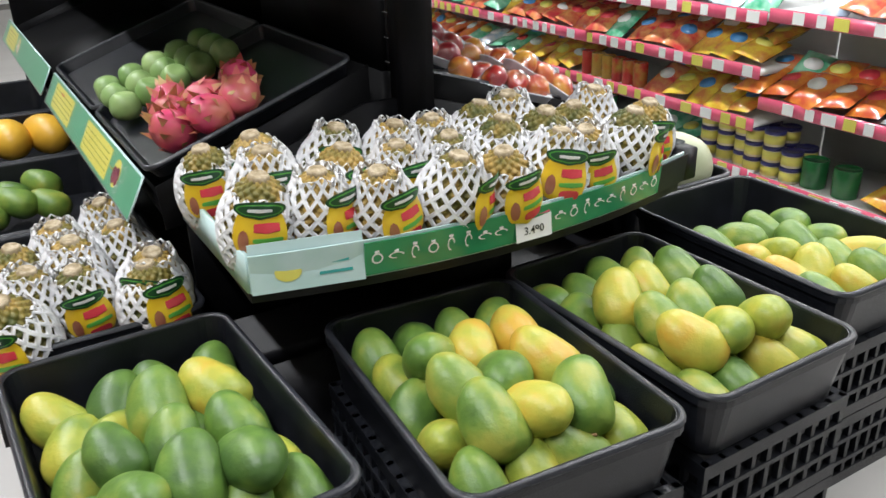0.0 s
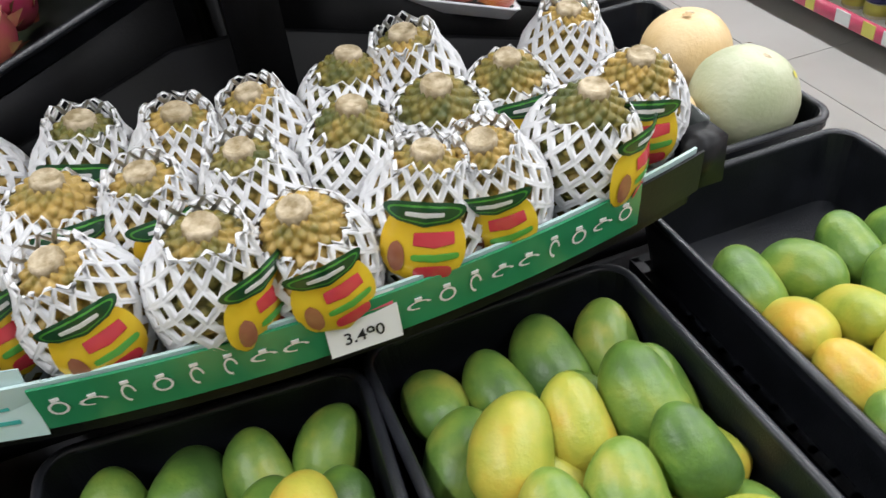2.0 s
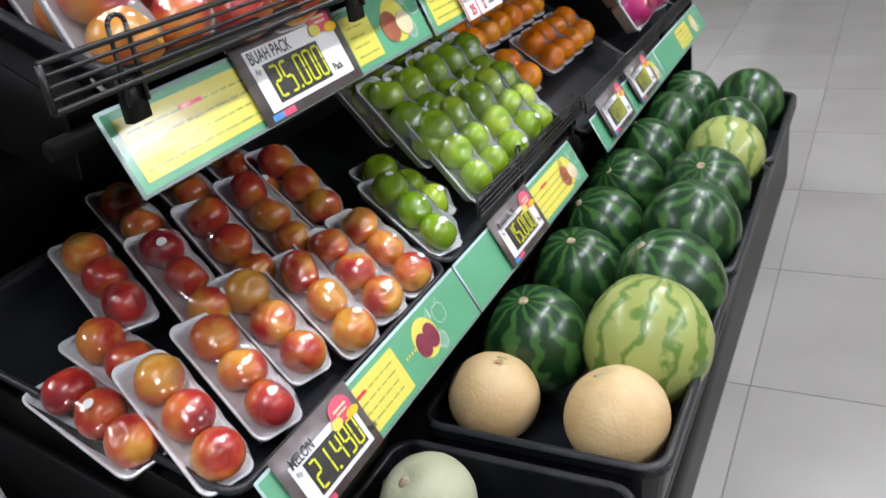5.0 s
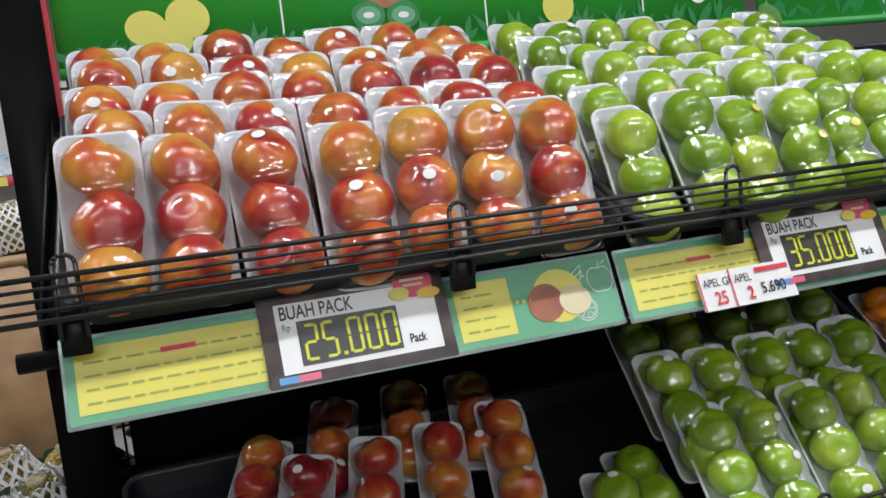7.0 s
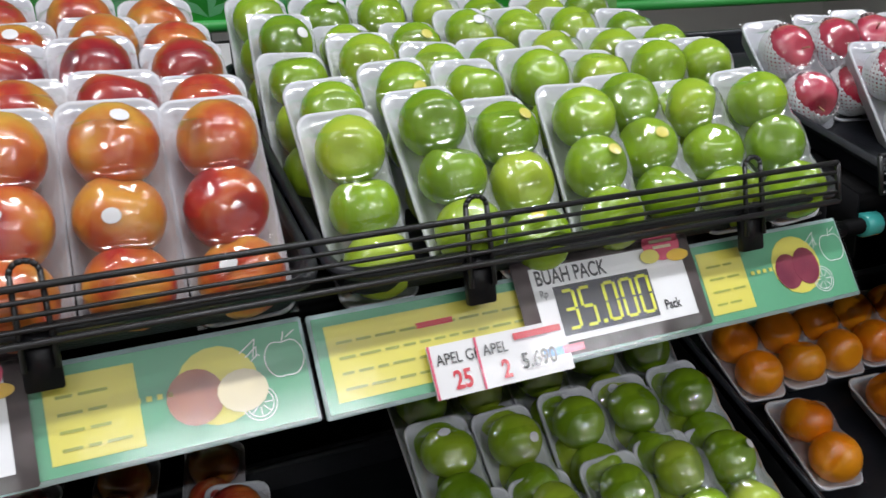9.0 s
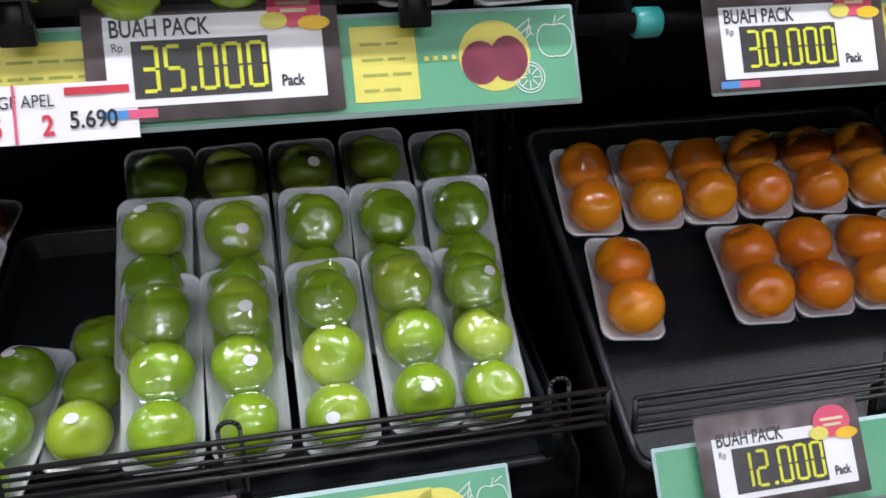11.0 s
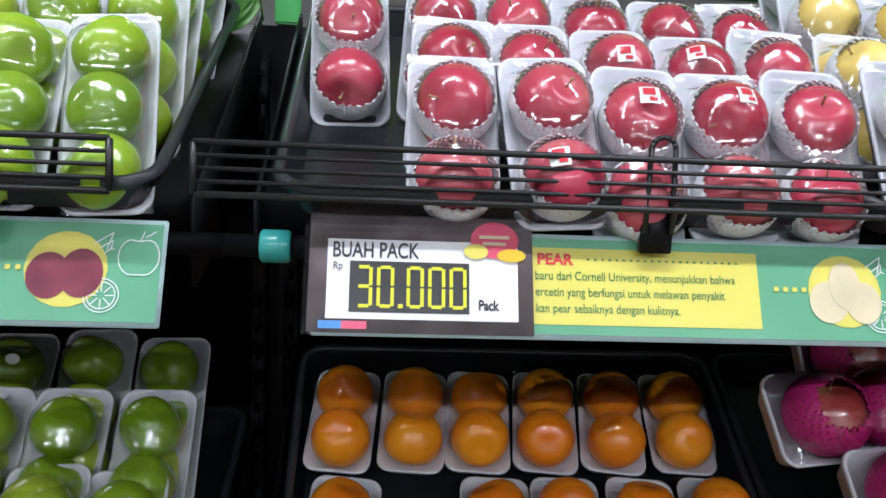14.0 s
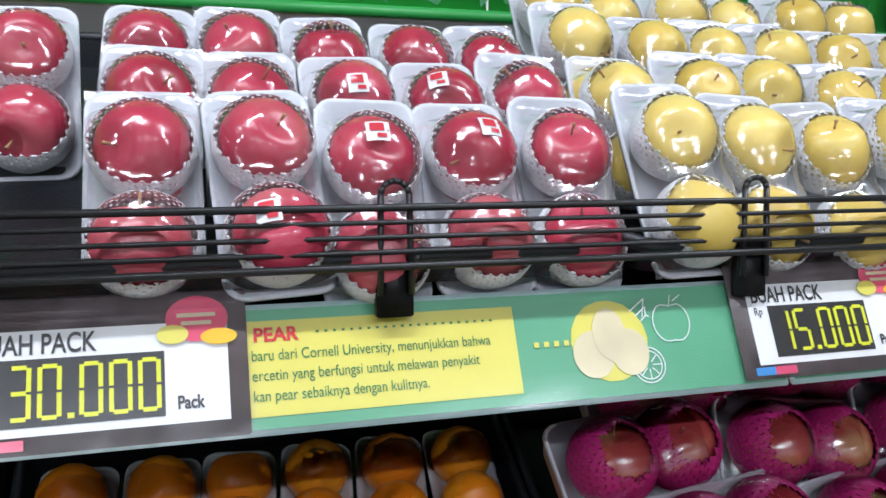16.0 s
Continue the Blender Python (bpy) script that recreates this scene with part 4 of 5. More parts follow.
for row in range(4):
    for k in range(6):
        fruit_pack(slope(-0.056 - 0.085 * row + rng.uniform(-0.006, 0.006), 1.885 + 0.0815 * k + rng.uniform(-0.006, 0.006), 1.178 + 0.051 * row + rng.uniform(-0.006, 0.010), 64 + rng.uniform(-5, 5), rng.uniform(-4, 4)), "pear", PEAR, 2, 0.0340, 0.081, 0.176, PE, "netted pear packs on the upper shelf", rng, None, NET, 1.0)

def on_low(y, t, zf, lift, tilt_extra, spin):
    """A pose t metres up the lower shelf's slope."""
    a = radians(TILT_L)
    return slope(-t * math.cos(a) + lift * math.sin(a), y, zf + t * math.sin(a) + lift * math.cos(a), TILT_L + tilt_extra, spin)


# lower shelf, bay one: red packs lying loose, green packs in rows
LR = "three red and orange apples on a foam tray in film"
for y, x, spin, tilt in ((0.03, -0.20, -8, 17), (0.12, -0.235, -8, 17), (0.065, -0.10, -14, 36), (0.165, -0.10, -14, 34), (0.265, -0.12, -12, 36), (0.348, -0.09, -12, 36), (0.435, -0.095, -10, 34), (0.52, -0.09, -10, 32),
                         (0.255, -0.25, -16, 34), (0.355, -0.25, -14, 36), (0.455, -0.25, -12, 36), (0.565, -0.27, -10, 36), (0.205, -0.345, -20, 24), (0.325, -0.385, -16, 30), (0.445, -0.39, -14, 30), (0.555, -0.38, -12, 30)):
    rise = 0.626 - SL1 * x + 0.012 + 0.10 * math.sin(radians(tilt - TILT_B)) + (0.022 if x < -0.24 and y > 0.2 else 0)
    fruit_pack(slope(x, y + 0.02, rise, tilt, spin), "red_apple", RED, 3, 0.0315, 0.077, 0.20, LR, "red apple packs on the lower shelf", rng, PAPER)
LG = "three green apples on a foam tray in film"
for row, (x, z) in enumerate(((-0.102, 0.748), (-0.190, 0.808), (-0.276, 0.850))):
    for k in range(5):
        fruit_pack(slope(x + rng.uniform(-0.006, 0.006), 0.828 + 0.086 * k + rng.uniform(-0.006, 0.006), z + rng.uniform(-0.004, 0.008), 52 + rng.uniform(-3, 3), rng.uniform(-3, 3)), "green_apple", GREEN, 3, 0.033, 0.081, 0.205, LG, "green apple packs on the lower shelf", rng, PAPER)
fruit_pack(slope(-0.105, 0.672, 0.695, 30, -14), "green_apple", GREEN, 3, 0.033, 0.081, 0.205, "three green apples on a foam tray lying askew", "green apple packs on the lower shelf", rng, PAPER)
fruit_pack(slope(-0.16, 0.752, 0.700, 24, -6), "green_apple", GREEN, 3, 0.033, 0.081, 0.205, "three green apples on a foam tray lying askew", "green apple packs on the lower shelf", rng, PAPER)
# oranges
OR = "two glossy oranges on a white foam tray in film"
for k in range(6):
    fruit_pack(on_low(1.372 + 0.083 * k + rng.uniform(-0.004, 0.004), 0.395, 0.602, 0.012, 2, -5 + rng.uniform(-3, 3)), "orange", ORANGE, 2, 0.0345, 0.079, 0.150, OR, "orange packs on the lower shelf", rng, None, None, 0.94)
for k in (0, 2, 3, 4, 5):
    fruit_pack(on_low(1.372 + 0.085 * k + rng.uniform(-0.004, 0.004), 0.235, 0.602, 0.012, 2, -5 + rng.uniform(-3, 3)), "orange", ORANGE, 2, 0.0345, 0.079, 0.150, OR, "orange packs on the lower shelf", rng, None, None, 0.94)
# apples in pink nets, laid across
PINKNET = mat("pink_net", (0.55, 0.02, 0.20), 0.5, (0.44, 0.015, 0.14), 30, 0.3, 300)
for row in range(5):
    for k in range(3):
        t = 0.06 + 0.085 * row
        fruit_pack(slope(-0.83 * t, 1.928 + 0.180 * k + 0.05 * (row % 2) + rng.uniform(-0.012, 0.012), 0.730 + 0.56 * t + 0.014 * row, 60 + rng.uniform(-6, 6), 90 + rng.uniform(-8, 8)), "red_apple", BLUSH, 2, 0.042, 0.104, 0.178, "two apples in pink nets on a foam tray in film", "pink-netted apple packs on the lower shelf", rng, None, PINKNET, 0.9, 0.036)

# ---- bottom tier ----
def deep_tray(cx, cy, w, l, ztop, deg, label, group):
    o = thing("produce_tray", label, "tray", group)
    part("body", dish(w, l, 0.12, 0.045, 0.005, 0.022, 0.011), TRAY, o, "", False)
    part("rim", rim(w, l, 0.045, 0.12, 0.014), RIM, o)
    o.matrix_basis = pose(cx, cy, ztop - 0.12, 0, 0, deg)
    return o


TG = "deep trays on the bottom tier"
deep_tray(0.178, 0.118, 0.39, 0.575, 0.455, 0, "deep black plastic tray holding melons", TG)
for k, what in enumerate(("melons and watermelons", "dark watermelons", "dark watermelons")):
    deep_tray(0.196, 0.726 + 0.588 * k, 0.40, 0.575, 0.458, 0, "deep black plastic tray holding " + what, TG)
for k in range(4):
    deep_tray(-1.215, 0.13 + 0.588 * k, 0.39, 0.575, 0.47, 0, "deep black plastic tray of fruit on the far side", TG)
part("tray_bearer", box(-1.40, -0.15, 0.30, 0.37, 2.52, 0.337), BLACK, g)


def ball(name, x, y, z, r, material, label, category, tall=1.0, dent=0.10, spin=(0, 0, 0), group=""):
    pr = []
    for k in range(19):
        t = math.pi * k / 18
        zz = -math.cos(t) * r * tall + dent * r * (math.exp(-(t / 0.25) ** 2) - math.exp(-((math.pi - t) / 0.25) ** 2))
        pr.append((max(r * math.sin(t), 0.0008), zz))
    o = thing(name, label, category, group)
    o.matrix_basis = Matrix.Translation((x, y, z)) @ Euler(spin).to_matrix().to_4x4()
    bm = lathe(pr, 32)
    for v in bm.verts:
        v.co *= 1 + 0.035 * noise.noise(v.co * 9 + Vector((x * 40, y * 40, 0))) + 0.010 * noise.noise(v.co * 30 + Vector((y * 30, 0, x * 30)))
    part("rind", bm, material, o)
    if category == "melon":
        for a in range(1):
            t, u = rng.uniform(0.35, 0.6), rng.uniform(0, 6.28)
            n = Vector((math.sin(t) * math.cos(u), math.sin(t) * math.sin(u), math.cos(t)))
            bm, q = bmesh.new(), n.to_track_quat("Z", "Y")
            c, ring = bm.verts.new(n * r * 1.012), []
            for k in range(11):
                h = 0.008 * rng.uniform(0.3, 1.0)
                p = n * r + q @ Vector((h * 1.5 * math.cos(k * 0.571), h * math.sin(k * 0.571), 0))
                ring.append(bm.verts.new(p.normalized() * r * 1.010))
            for k in range(11):
                bm.faces.new((c, ring[k], ring[(k + 1) % 11]))
            part("scar", bm, SCAR, o, "small brown scar")
    part("stem_scar", lathe([(0.010, r * tall * (1 - dent) - 0.001), (0.008, r * tall * (1 - dent) + 0.0016), (0.001, r * tall * (1 - dent) + 0.001)], 10), STEM, o)
    return o


ML = "melons in the black trays"
for x, y, r, mm, lab in ((0.080, -0.055, 0.080, CREAM, "smooth cream-yellow melon in a black tray"), (0.261, -0.064, 0.084, PALE, "pale green melon with a yellow sticker"), (0.283, 0.135, 0.079, CREAM, "cream-yellow melon with a scarred top"),
                         (0.092, 0.125, 0.068, PALE, "small pale green melon in the tray"), (0.092, 0.295, 0.066, PALE, "small pale green melon in the tray"), (0.088, 0.545, 0.070, CREAM, "cream melon beside the watermelons"), (0.298, 0.540, 0.076, CREAM, "cream melon beside the watermelons")):
    r *= 1.08
    o = ball("melon", x, y, 0.376 + r, r, mm, lab, "melon", 0.98, 0.10, (rng.uniform(-0.5, 0.5), rng.uniform(-0.5, 0.3), rng.uniform(0, 6)), ML)
    if "sticker" in lab:
        share("sticker", sticker(r, PYELLOW), o, Euler((-0.5, 0.35, 0)).to_matrix().to_4x4())
for k, (x, y, r) in enumerate(((0.108, 0.700, 0.092), (0.300, 0.725, 0.103), (0.105, 0.945, 0.090), (0.292, 0.935, 0.098), (0.095, 1.165, 0.088), (0.285, 1.165, 0.098), (0.085, 1.400, 0.088), (0.275, 1.385, 0.096), (0.085, 1.620, 0.088), (0.280, 1.610, 0.094), (0.09, 1.845, 0.088), (0.265, 1.82, 0.086), (0.10, 2.06, 0.088), (0.28, 2.04, 0.092))):
    light = k in (1, 9)
    r *= 1.05
    o = ball("watermelon", x, y, 0.368 + r * 1.04, r, WMLIGHT if light else WMELON, "pale striped green watermelon with a yellow belly" if light else "dark green striped watermelon in a black tray", "watermelon", 1.06, 0.05,
         (rng.uniform(-0.7, 0.7), rng.uniform(-0.7, 0.7), rng.uniform(0, 6)), "watermelons in the black trays")
    if k in (0, 2, 5):
        tag = o.matrix_basis.to_3x3().inverted().to_4x4() @ Euler((-0.5, -0.55, 0.6)).to_matrix().to_4x4()
        share("sticker", sticker(r * 1.03, PRED), o, tag, "small red paper tag")

# mango trays round the end, on crates
def crate(cx, cy, w, l, z0, h, deg, label):
    o = thing("plastic_crate", label, "crate", "crates under the mango trays", pose(cx, cy, z0, 0, 0, deg))
    part("core", box(-w / 2 + 0.014, -l / 2 + 0.014, 0.0, w / 2 - 0.014, l / 2 - 0.014, h - 0.004), BLACK, o)
    bm = bmesh.new()
    for s in (-1, 1):
        n = int(l / 0.035)
        for k in range(n + 1):
            y = -l / 2 + l * k / n
            add_box(bm, s * w / 2 - 0.006, y - 0.005, 0, s * w / 2 + 0.006, y + 0.005, h)
        n = int(w / 0.035)
        for k in range(n + 1):
            x = -w / 2 + w * k / n
            add_box(bm, x - 0.005, s * l / 2 - 0.006, 0, x + 0.005, s * l / 2 + 0.006, h)
    part("lattice", bm, TRAY, o, "open lattice of upright ribs", False)
    for z in (0.0, h * 0.30, h * 0.62, h - 0.026):
        bm = bmesh.new()
        t = 0.026 if z in (0.0, h - 0.026) else 0.010
        for s in (-1, 1):
            add_box(bm, s * w / 2 - 0.008, -l / 2 - 0.008, z, s * w / 2 + 0.008, l / 2 + 0.008, z + t)
            add_box(bm, -w / 2 + 0.008, s * l / 2 - 0.008, z, w / 2 - 0.008, s * l / 2 + 0.008, z + t)
        part("band", bm, TRAY, o, "", False)
    return o


MT = [(-1.186, -0.475, 0.385, 0.575, 2), (-0.706, -0.612, 0.385, 0.535, -4), (-0.310, -0.606, 0.370, 0.545, 1), (0.146, -0.495, 0.385, 0.570, 0)]
for i, (cx, cy, w, l, deg) in enumerate(MT):
    deep_tray(cx, cy, w, l, 0.470, deg, "deep black plastic tray heaped with mangoes", "mango trays round the gondola end")
    for k in range(2):
        crate(cx, cy, w - 0.03, l - 0.03, 0.175 * k, 0.172, deg, "black lattice plastic crate under a mango tray")
    base = pose(cx, cy, 0.36, 0, 0, deg)
    r2 = random.Random(40 + i)
    rows = 5 if i < 3 else 4
    for layer in range(2):
        for a in range(4 - layer):
            for b in range(rows - layer):
                u = (a - (3 - layer) / 2) * 0.081 + r2.uniform(-0.007, 0.007)
                v = -l / 2 + 0.082 + (b + 0.5 * layer) * 0.094 + r2.uniform(-0.010, 0.010)
                if layer == 1 and (i == 3 or b > 2 or r2.random() < 0.2):
                    continue
                green = r2.random() < (0.9 if v > 0.06 else 0.35 if i == 2 else 0.5)
                if i == 0:
                    green = r2.random() < 0.7
                m = base @ Matrix.Translation((u, v, 0.056 + 0.060 * layer)) @ Euler((r2.uniform(0.35, 0.85), r2.uniform(-0.5, 0.5), r2.uniform(-0.55, 0.55) + (math.pi if r2.random() < 0.25 else 0))).to_matrix().to_4x4() @ Matrix.Scale(r2.uniform(0.94, 1.14), 4)
                o = thing("mango", "green mango with a waxy speckled skin" if green else "yellow-green ripening mango with faint blemishes", "mango", "mangoes in the black trays", m)
                share("flesh", MANGO_ME["g" if green else "y"], o)
                share("stem_end", STEM_END_ME, o, pose(0.008, -0.0585, 0, 90, 0, 0))
                if r2.random() < 0.25:
                    share("sticker", MSTICK, o, Euler((r2.uniform(-0.3, 0.3), r2.uniform(-0.3, 0.3), 0)).to_matrix().to_4x4())

# ---- pineapple bin on the end ----
def arc_y(x):
    return -0.365 - 0.072 * (1 - ((x + 0.52) / 0.48) ** 2)


arc = [(-1.0 + 0.94 * k / 24) for k in range(25)]
b = thing("pineapple_bin", "black end bin with a bowed front edge", "display shelf")
bm = bmesh.new()
outline = [(x, arc_y(x)) for x in arc] + [(-0.012, -0.33), (-0.012, 0.005), (-0.985, 0.005)]
loft(bm, [[(x, y, 0.560) for x, y in outline], [(x, y, 0.582) for x, y in outline]])
part("floor_plate", bm, BLACK, b, "", False)
part("bracket", box(-0.60, -0.30, 0.30, -0.44, 0.0, 0.562), STEEL, b)


def band(x0, x1, z0, z1, d, n=18):
    bm = bmesh.new()
    xs = [x0 + (x1 - x0) * k / n for k in range(n + 1)]
    rings = [[(x, arc_y(x) - d, z0), (x, arc_y(x) - d - 0.004, z0), (x, arc_y(x) - d - 0.004 - 0.006, z1), (x, arc_y(x) - d - 0.006, z1)] for x in xs]
    return loft(bm, rings)


part("front_band", band(-1.0, -0.06, 0.578, 0.646, 0.0), PPALE, b, "clear plastic shelf-edge holder", False)
part("green_print", band(-0.82, -0.15, 0.582, 0.642, 0.005), mat("end_green", (0.03, 0.27, 0.12), 0.25, (0.025, 0.23, 0.10), 14, coat=0.5), b, "dark green strip with small white fruit drawings", False)
part("front_plate", band(-0.15, -0.05, 0.580, 0.640, 0.005), BLACK, b, "", False)
part("side_return", box(-1.004, -0.365, 0.578, -0.996, 0.03, 0.646), PPALE, b, "grey-green clear side strip")
part("side_return", box(-0.014, -0.335, 0.578, -0.011, 0.03, 0.650), mat("smoky_plastic", (0.10, 0.115, 0.11), 0.2, None, 20, coat=0.5), b, "smoky plastic side strip")
part("corner_block", box(-0.062, -0.372, 0.575, -0.008, -0.33, 0.645, 0.003), BLACK, b)
r3 = random.Random(8)
bm = bmesh.new()
x = -0.80
while x < -0.17:
    if not -0.545 < x < -0.455:
        kind = r3.randint(0, 2)
        y, z = arc_y(x) - 0.0125 - 0.003, 0.612
        a0 = r3.uniform(0, 3)
        n = 12
        ra, rb = (0.010, 0.010) if kind == 0 else ((0.014, 0.006) if kind == 1 else (0.007, 0.013))
        for k in range(n):
            p, q = 2 * math.pi * k / n, 2 * math.pi * (k + 1) / n
            if kind == 0 or k % 12 < 9:
                c = [(x + rr * math.cos(t) * ra, z + rr * math.sin(t) * rb) for t, rr in ((p, 1), (q, 1), (q, 0.72), (p, 0.72))]
                bm.faces.new([bm.verts.new((cx, arc_y(cx) - 0.0095 - 0.006 * (cz - 0.578) / 0.068 - 0.0012, cz)) for cx, cz in c])
        add_box(bm, x - 0.004, arc_y(x) - 0.0145, z + rb, x + 0.004, arc_y(x) - 0.0135, z + rb + 0.004)
    x += 0.033
part("fruit_drawing", bm, PAPER, b, "small white line drawings of fruit", False)["kind"] = "stuff"
# paper tags on the strip
o = thing("price_label", "white paper price label reading 3.490", "price tag", "", pose(-0.538, arc_y(-0.5) - 0.016, 0.583, 84, 0, 0))
part("paper", box(0, 0, 0, 0.078, 0.062, 0.001), PAPER, o, "", False)
s = Sheet(o, 0.0014)
s.words("3.490", 0.016, 0.012, 0.020, PBLACK, 1, 0.0002)
s.rects("pink_heading", [(0.004, 0.044, 0.074, 0.056)], PPINK, 1)
o = thing("price_label", "pale green plastic-sleeved card on the bin's corner", "price tag", "", pose(-1.0, arc_y(-1.0) - 0.010, 0.578, 84, 0, -14))
part("paper", box(0, 0, 0, 0.185, 0.085, 0.0015), PPALE, o, "", False)
s = Sheet(o, 0.002)
s.ovals("faded_fruit", [(0.060, 0.032, 0.022, 0.016)], PYELLOW, 1)
s.rects("faded_line", [(0.095, 0.05, 0.165, 0.056), (0.105, 0.038, 0.16, 0.043), (0.11, 0.02, 0.165, 0.025)], PTEAL, 1)

PN = "pineapples in nets on the end bin"
r4 = random.Random(21)
spots = [(-0.952, -0.290), (-0.851, -0.318), (-0.742, -0.355), (-0.632, -0.378), (-0.515, -0.385), (-0.408, -0.378), (-0.305, -0.362), (-0.205, -0.345), (-0.093, -0.290), (-0.895, -0.195), (-0.785, -0.225), (-0.670, -0.250), (-0.555, -0.262), (-0.445, -0.255), (-0.328, -0.240),
         (-0.215, -0.205), (-0.098, -0.120), (-0.860, -0.085), (-0.745, -0.110), (-0.630, -0.135), (-0.520, -0.140), (-0.420, -0.135), (-0.310, -0.115), (-0.950, -0.070)]
for k, (x, y) in enumerate(spots):
    face = r4.uniform(-0.5, 0.6) if (k < 9 or r4.random() < 0.5) else None
    pineapple(x, y + 0.012, 0.592, r4, face, "crownless pineapple in a white foam net" + (" with a yellow label" if face is not None else ""), PN)
for k, (x, y) in enumerate(((-1.10, 0.30), (-1.10, 0.13), (-1.10, -0.04), (-1.205, -0.02), (-1.21, -0.10), (-1.10, -0.10), (-1.215, 0.20), (-1.215, 0.09), (-1.32, 0.12), (-1.32, 0.0), (-1.33, -0.09))):
    if k in (4,):
        continue
    pineapple(x, y, 0.405 if y > -0.06 else 0.40, r4, r4.uniform(-0.6, 0.6) if y < 0 else None, "crownless pineapple in a white foam net in a tray", "pineapples in the far tray")

# ---- far side of the gondola ----
shelf_tray(0.045, 0.60, 2 * XC - 0.002, 0.648, 19.8, 0.48, True)
shelf_tray(0.61, 1.236, 2 * XC - 0.002, 0.648, 19.8, 0.48, True)
info_strip(slope(-1.10, 1.20, 0.588, 62, 0, True), 1.15, 0.088, "plum", None, "pale printed strip along the far lower shelf edge", (0.10, 0.4), (0.6, 0.9))
info_strip(slope(-1.10, 2.50, 0.588, 62, 0, True), 1.2, 0.088, "pear", None, "pale printed strip along the far lower shelf edge", (0.10, 0.4))


def dragon_fruit(x, y, z, rot):
    o = thing("dragon_fruit", "pink dragon fruit with curling green-tipped scales", "dragon fruit", "dragon fruits on the far shelf", Matrix.Translation((x, y, z)) @ Euler(rot).to_matrix().to_4x4())
    bm = bmesh.new()
    bmesh.ops.create_icosphere(bm, subdivisions=3, radius=1)
    for v in bm.verts:
        v.co = (v.co.x * 0.042, v.co.y * 0.042, v.co.z * 0.055)
    part("body", bm, DRAGON, o)
    bm = bmesh.new()
    for k in range(26):
        t, a = 0.35 + 2.4 * k / 26, k * 2.4
        c = Vector((0.042 * math.sin(t) * math.cos(a), 0.042 * math.sin(t) * math.sin(a), 0.055 * math.cos(t)))
        out = c.normalized()
        side = out.cross(Vector((0, 0, 1))).normalized() * 0.009
        tip = c + out * 0.010 + Vector((0, 0, 0.020))
        vs = [bm.verts.new(p) for p in (c - side, c + side, tip, c - out * 0.003 + Vector((0, 0, -0.006)))]
        bm.faces.new((vs[0], vs[1], vs[2]))
        bm.faces.new((vs[1], vs[0], vs[3]))
    part("scales", bm, mat_scale, o, "", False)["kind"] = "stuff"


mat_scale = mat("dragon_scale", (0.50, 0.10, 0.10), 0.5, (0.42, 0.30, 0.10), 30)
for k, (x, y) in enumerate(((-0.975, 0.12), (-0.90, 0.10), (-0.83, 0.12), (-0.96, 0.21), (-0.88, 0.20), (-0.80, 0.22), (-0.93, 0.30))):
    dragon_fruit(x, y, 0.650 + SLF * (x + 1.04) + 0.055, (rng.uniform(-1.4, 1.4), rng.uniform(-1.4, 1.4), k))
for row in range(3):
    for k in range(5):
        x, y = -1.0 + 0.062 * k, 0.46 + 0.095 * row
        o = thing("guava", "pale green guava in a row", "guava", "guavas on the far shelf", pose(x, y, 0.655 + SLF * (x + 1.04) + 0.045, 15 * k, 40 * row, 0))
        share("flesh", apple_mesh(0.036, GUAVA, 1.0), o)
for k in range(6):
    x, y = -1.34 + 0.075 * (k % 3), 0.72 + 0.12 * (k // 3)
    o = thing("mango", "green mango in the far tray", "mango", "mangoes in the far tray", pose(x, y, 0.43 + 0.02 * (k % 2), 20, 10 * k, 60))
    share("flesh", MANGO_ME["g"], o)
for k in range(3):
    o = thing("papaya", "ripe yellow papaya with small stickers", "papaya", "papayas in the far tray", pose(-1.33 + 0.11 * k, 1.40, 0.445, 0, 0, 8 * k))
    bm = bmesh.new()
    bmesh.ops.create_icosphere(bm, subdivisions=3, radius=1)
    for v in bm.verts:
        w = 0.062 * (1.0 - 0.25 * v.co.y)
        v.co = (v.co.x * w, v.co.y * 0.12, v.co.z * w)
    part("rind", bm, PAPAYA, o)
    share("sticker", sticker(0.06, PAPER), o)

# ---- grocery racks ----
def pillow(w, h, t):
    bm = bmesh.new()
    n, gtop, gbot = 8, [], []
    for j in range(n + 1):
        ra, rb = [], []
        for i in range(n + 1):
            u, v = -1 + 2 * i / n, -1 + 2 * j / n
            hgt = t / 2 * (max(0, 1 - u ** 2) ** 0.6) * (max(0, 1 - v ** 4) ** 0.5) + 0.0015 + 0.002 * noise.noise(Vector((u * 3, v * 3, w * 50)))
            ra.append(bm.verts.new((u * w / 2, v * h / 2, hgt)))
            rb.append(bm.verts.new((u * w / 2, v * h / 2, -hgt)))
        gtop.append(ra)
        gbot.append(rb)
    for g2, fl in ((gtop, 1), (gbot, -1)):
        for j in range(n):
            for i in range(n):
                q = (g2[j][i], g2[j][i + 1], g2[j + 1][i + 1], g2[j + 1][i])
                bm.faces.new(q if fl > 0 else q[::-1])
    return bm


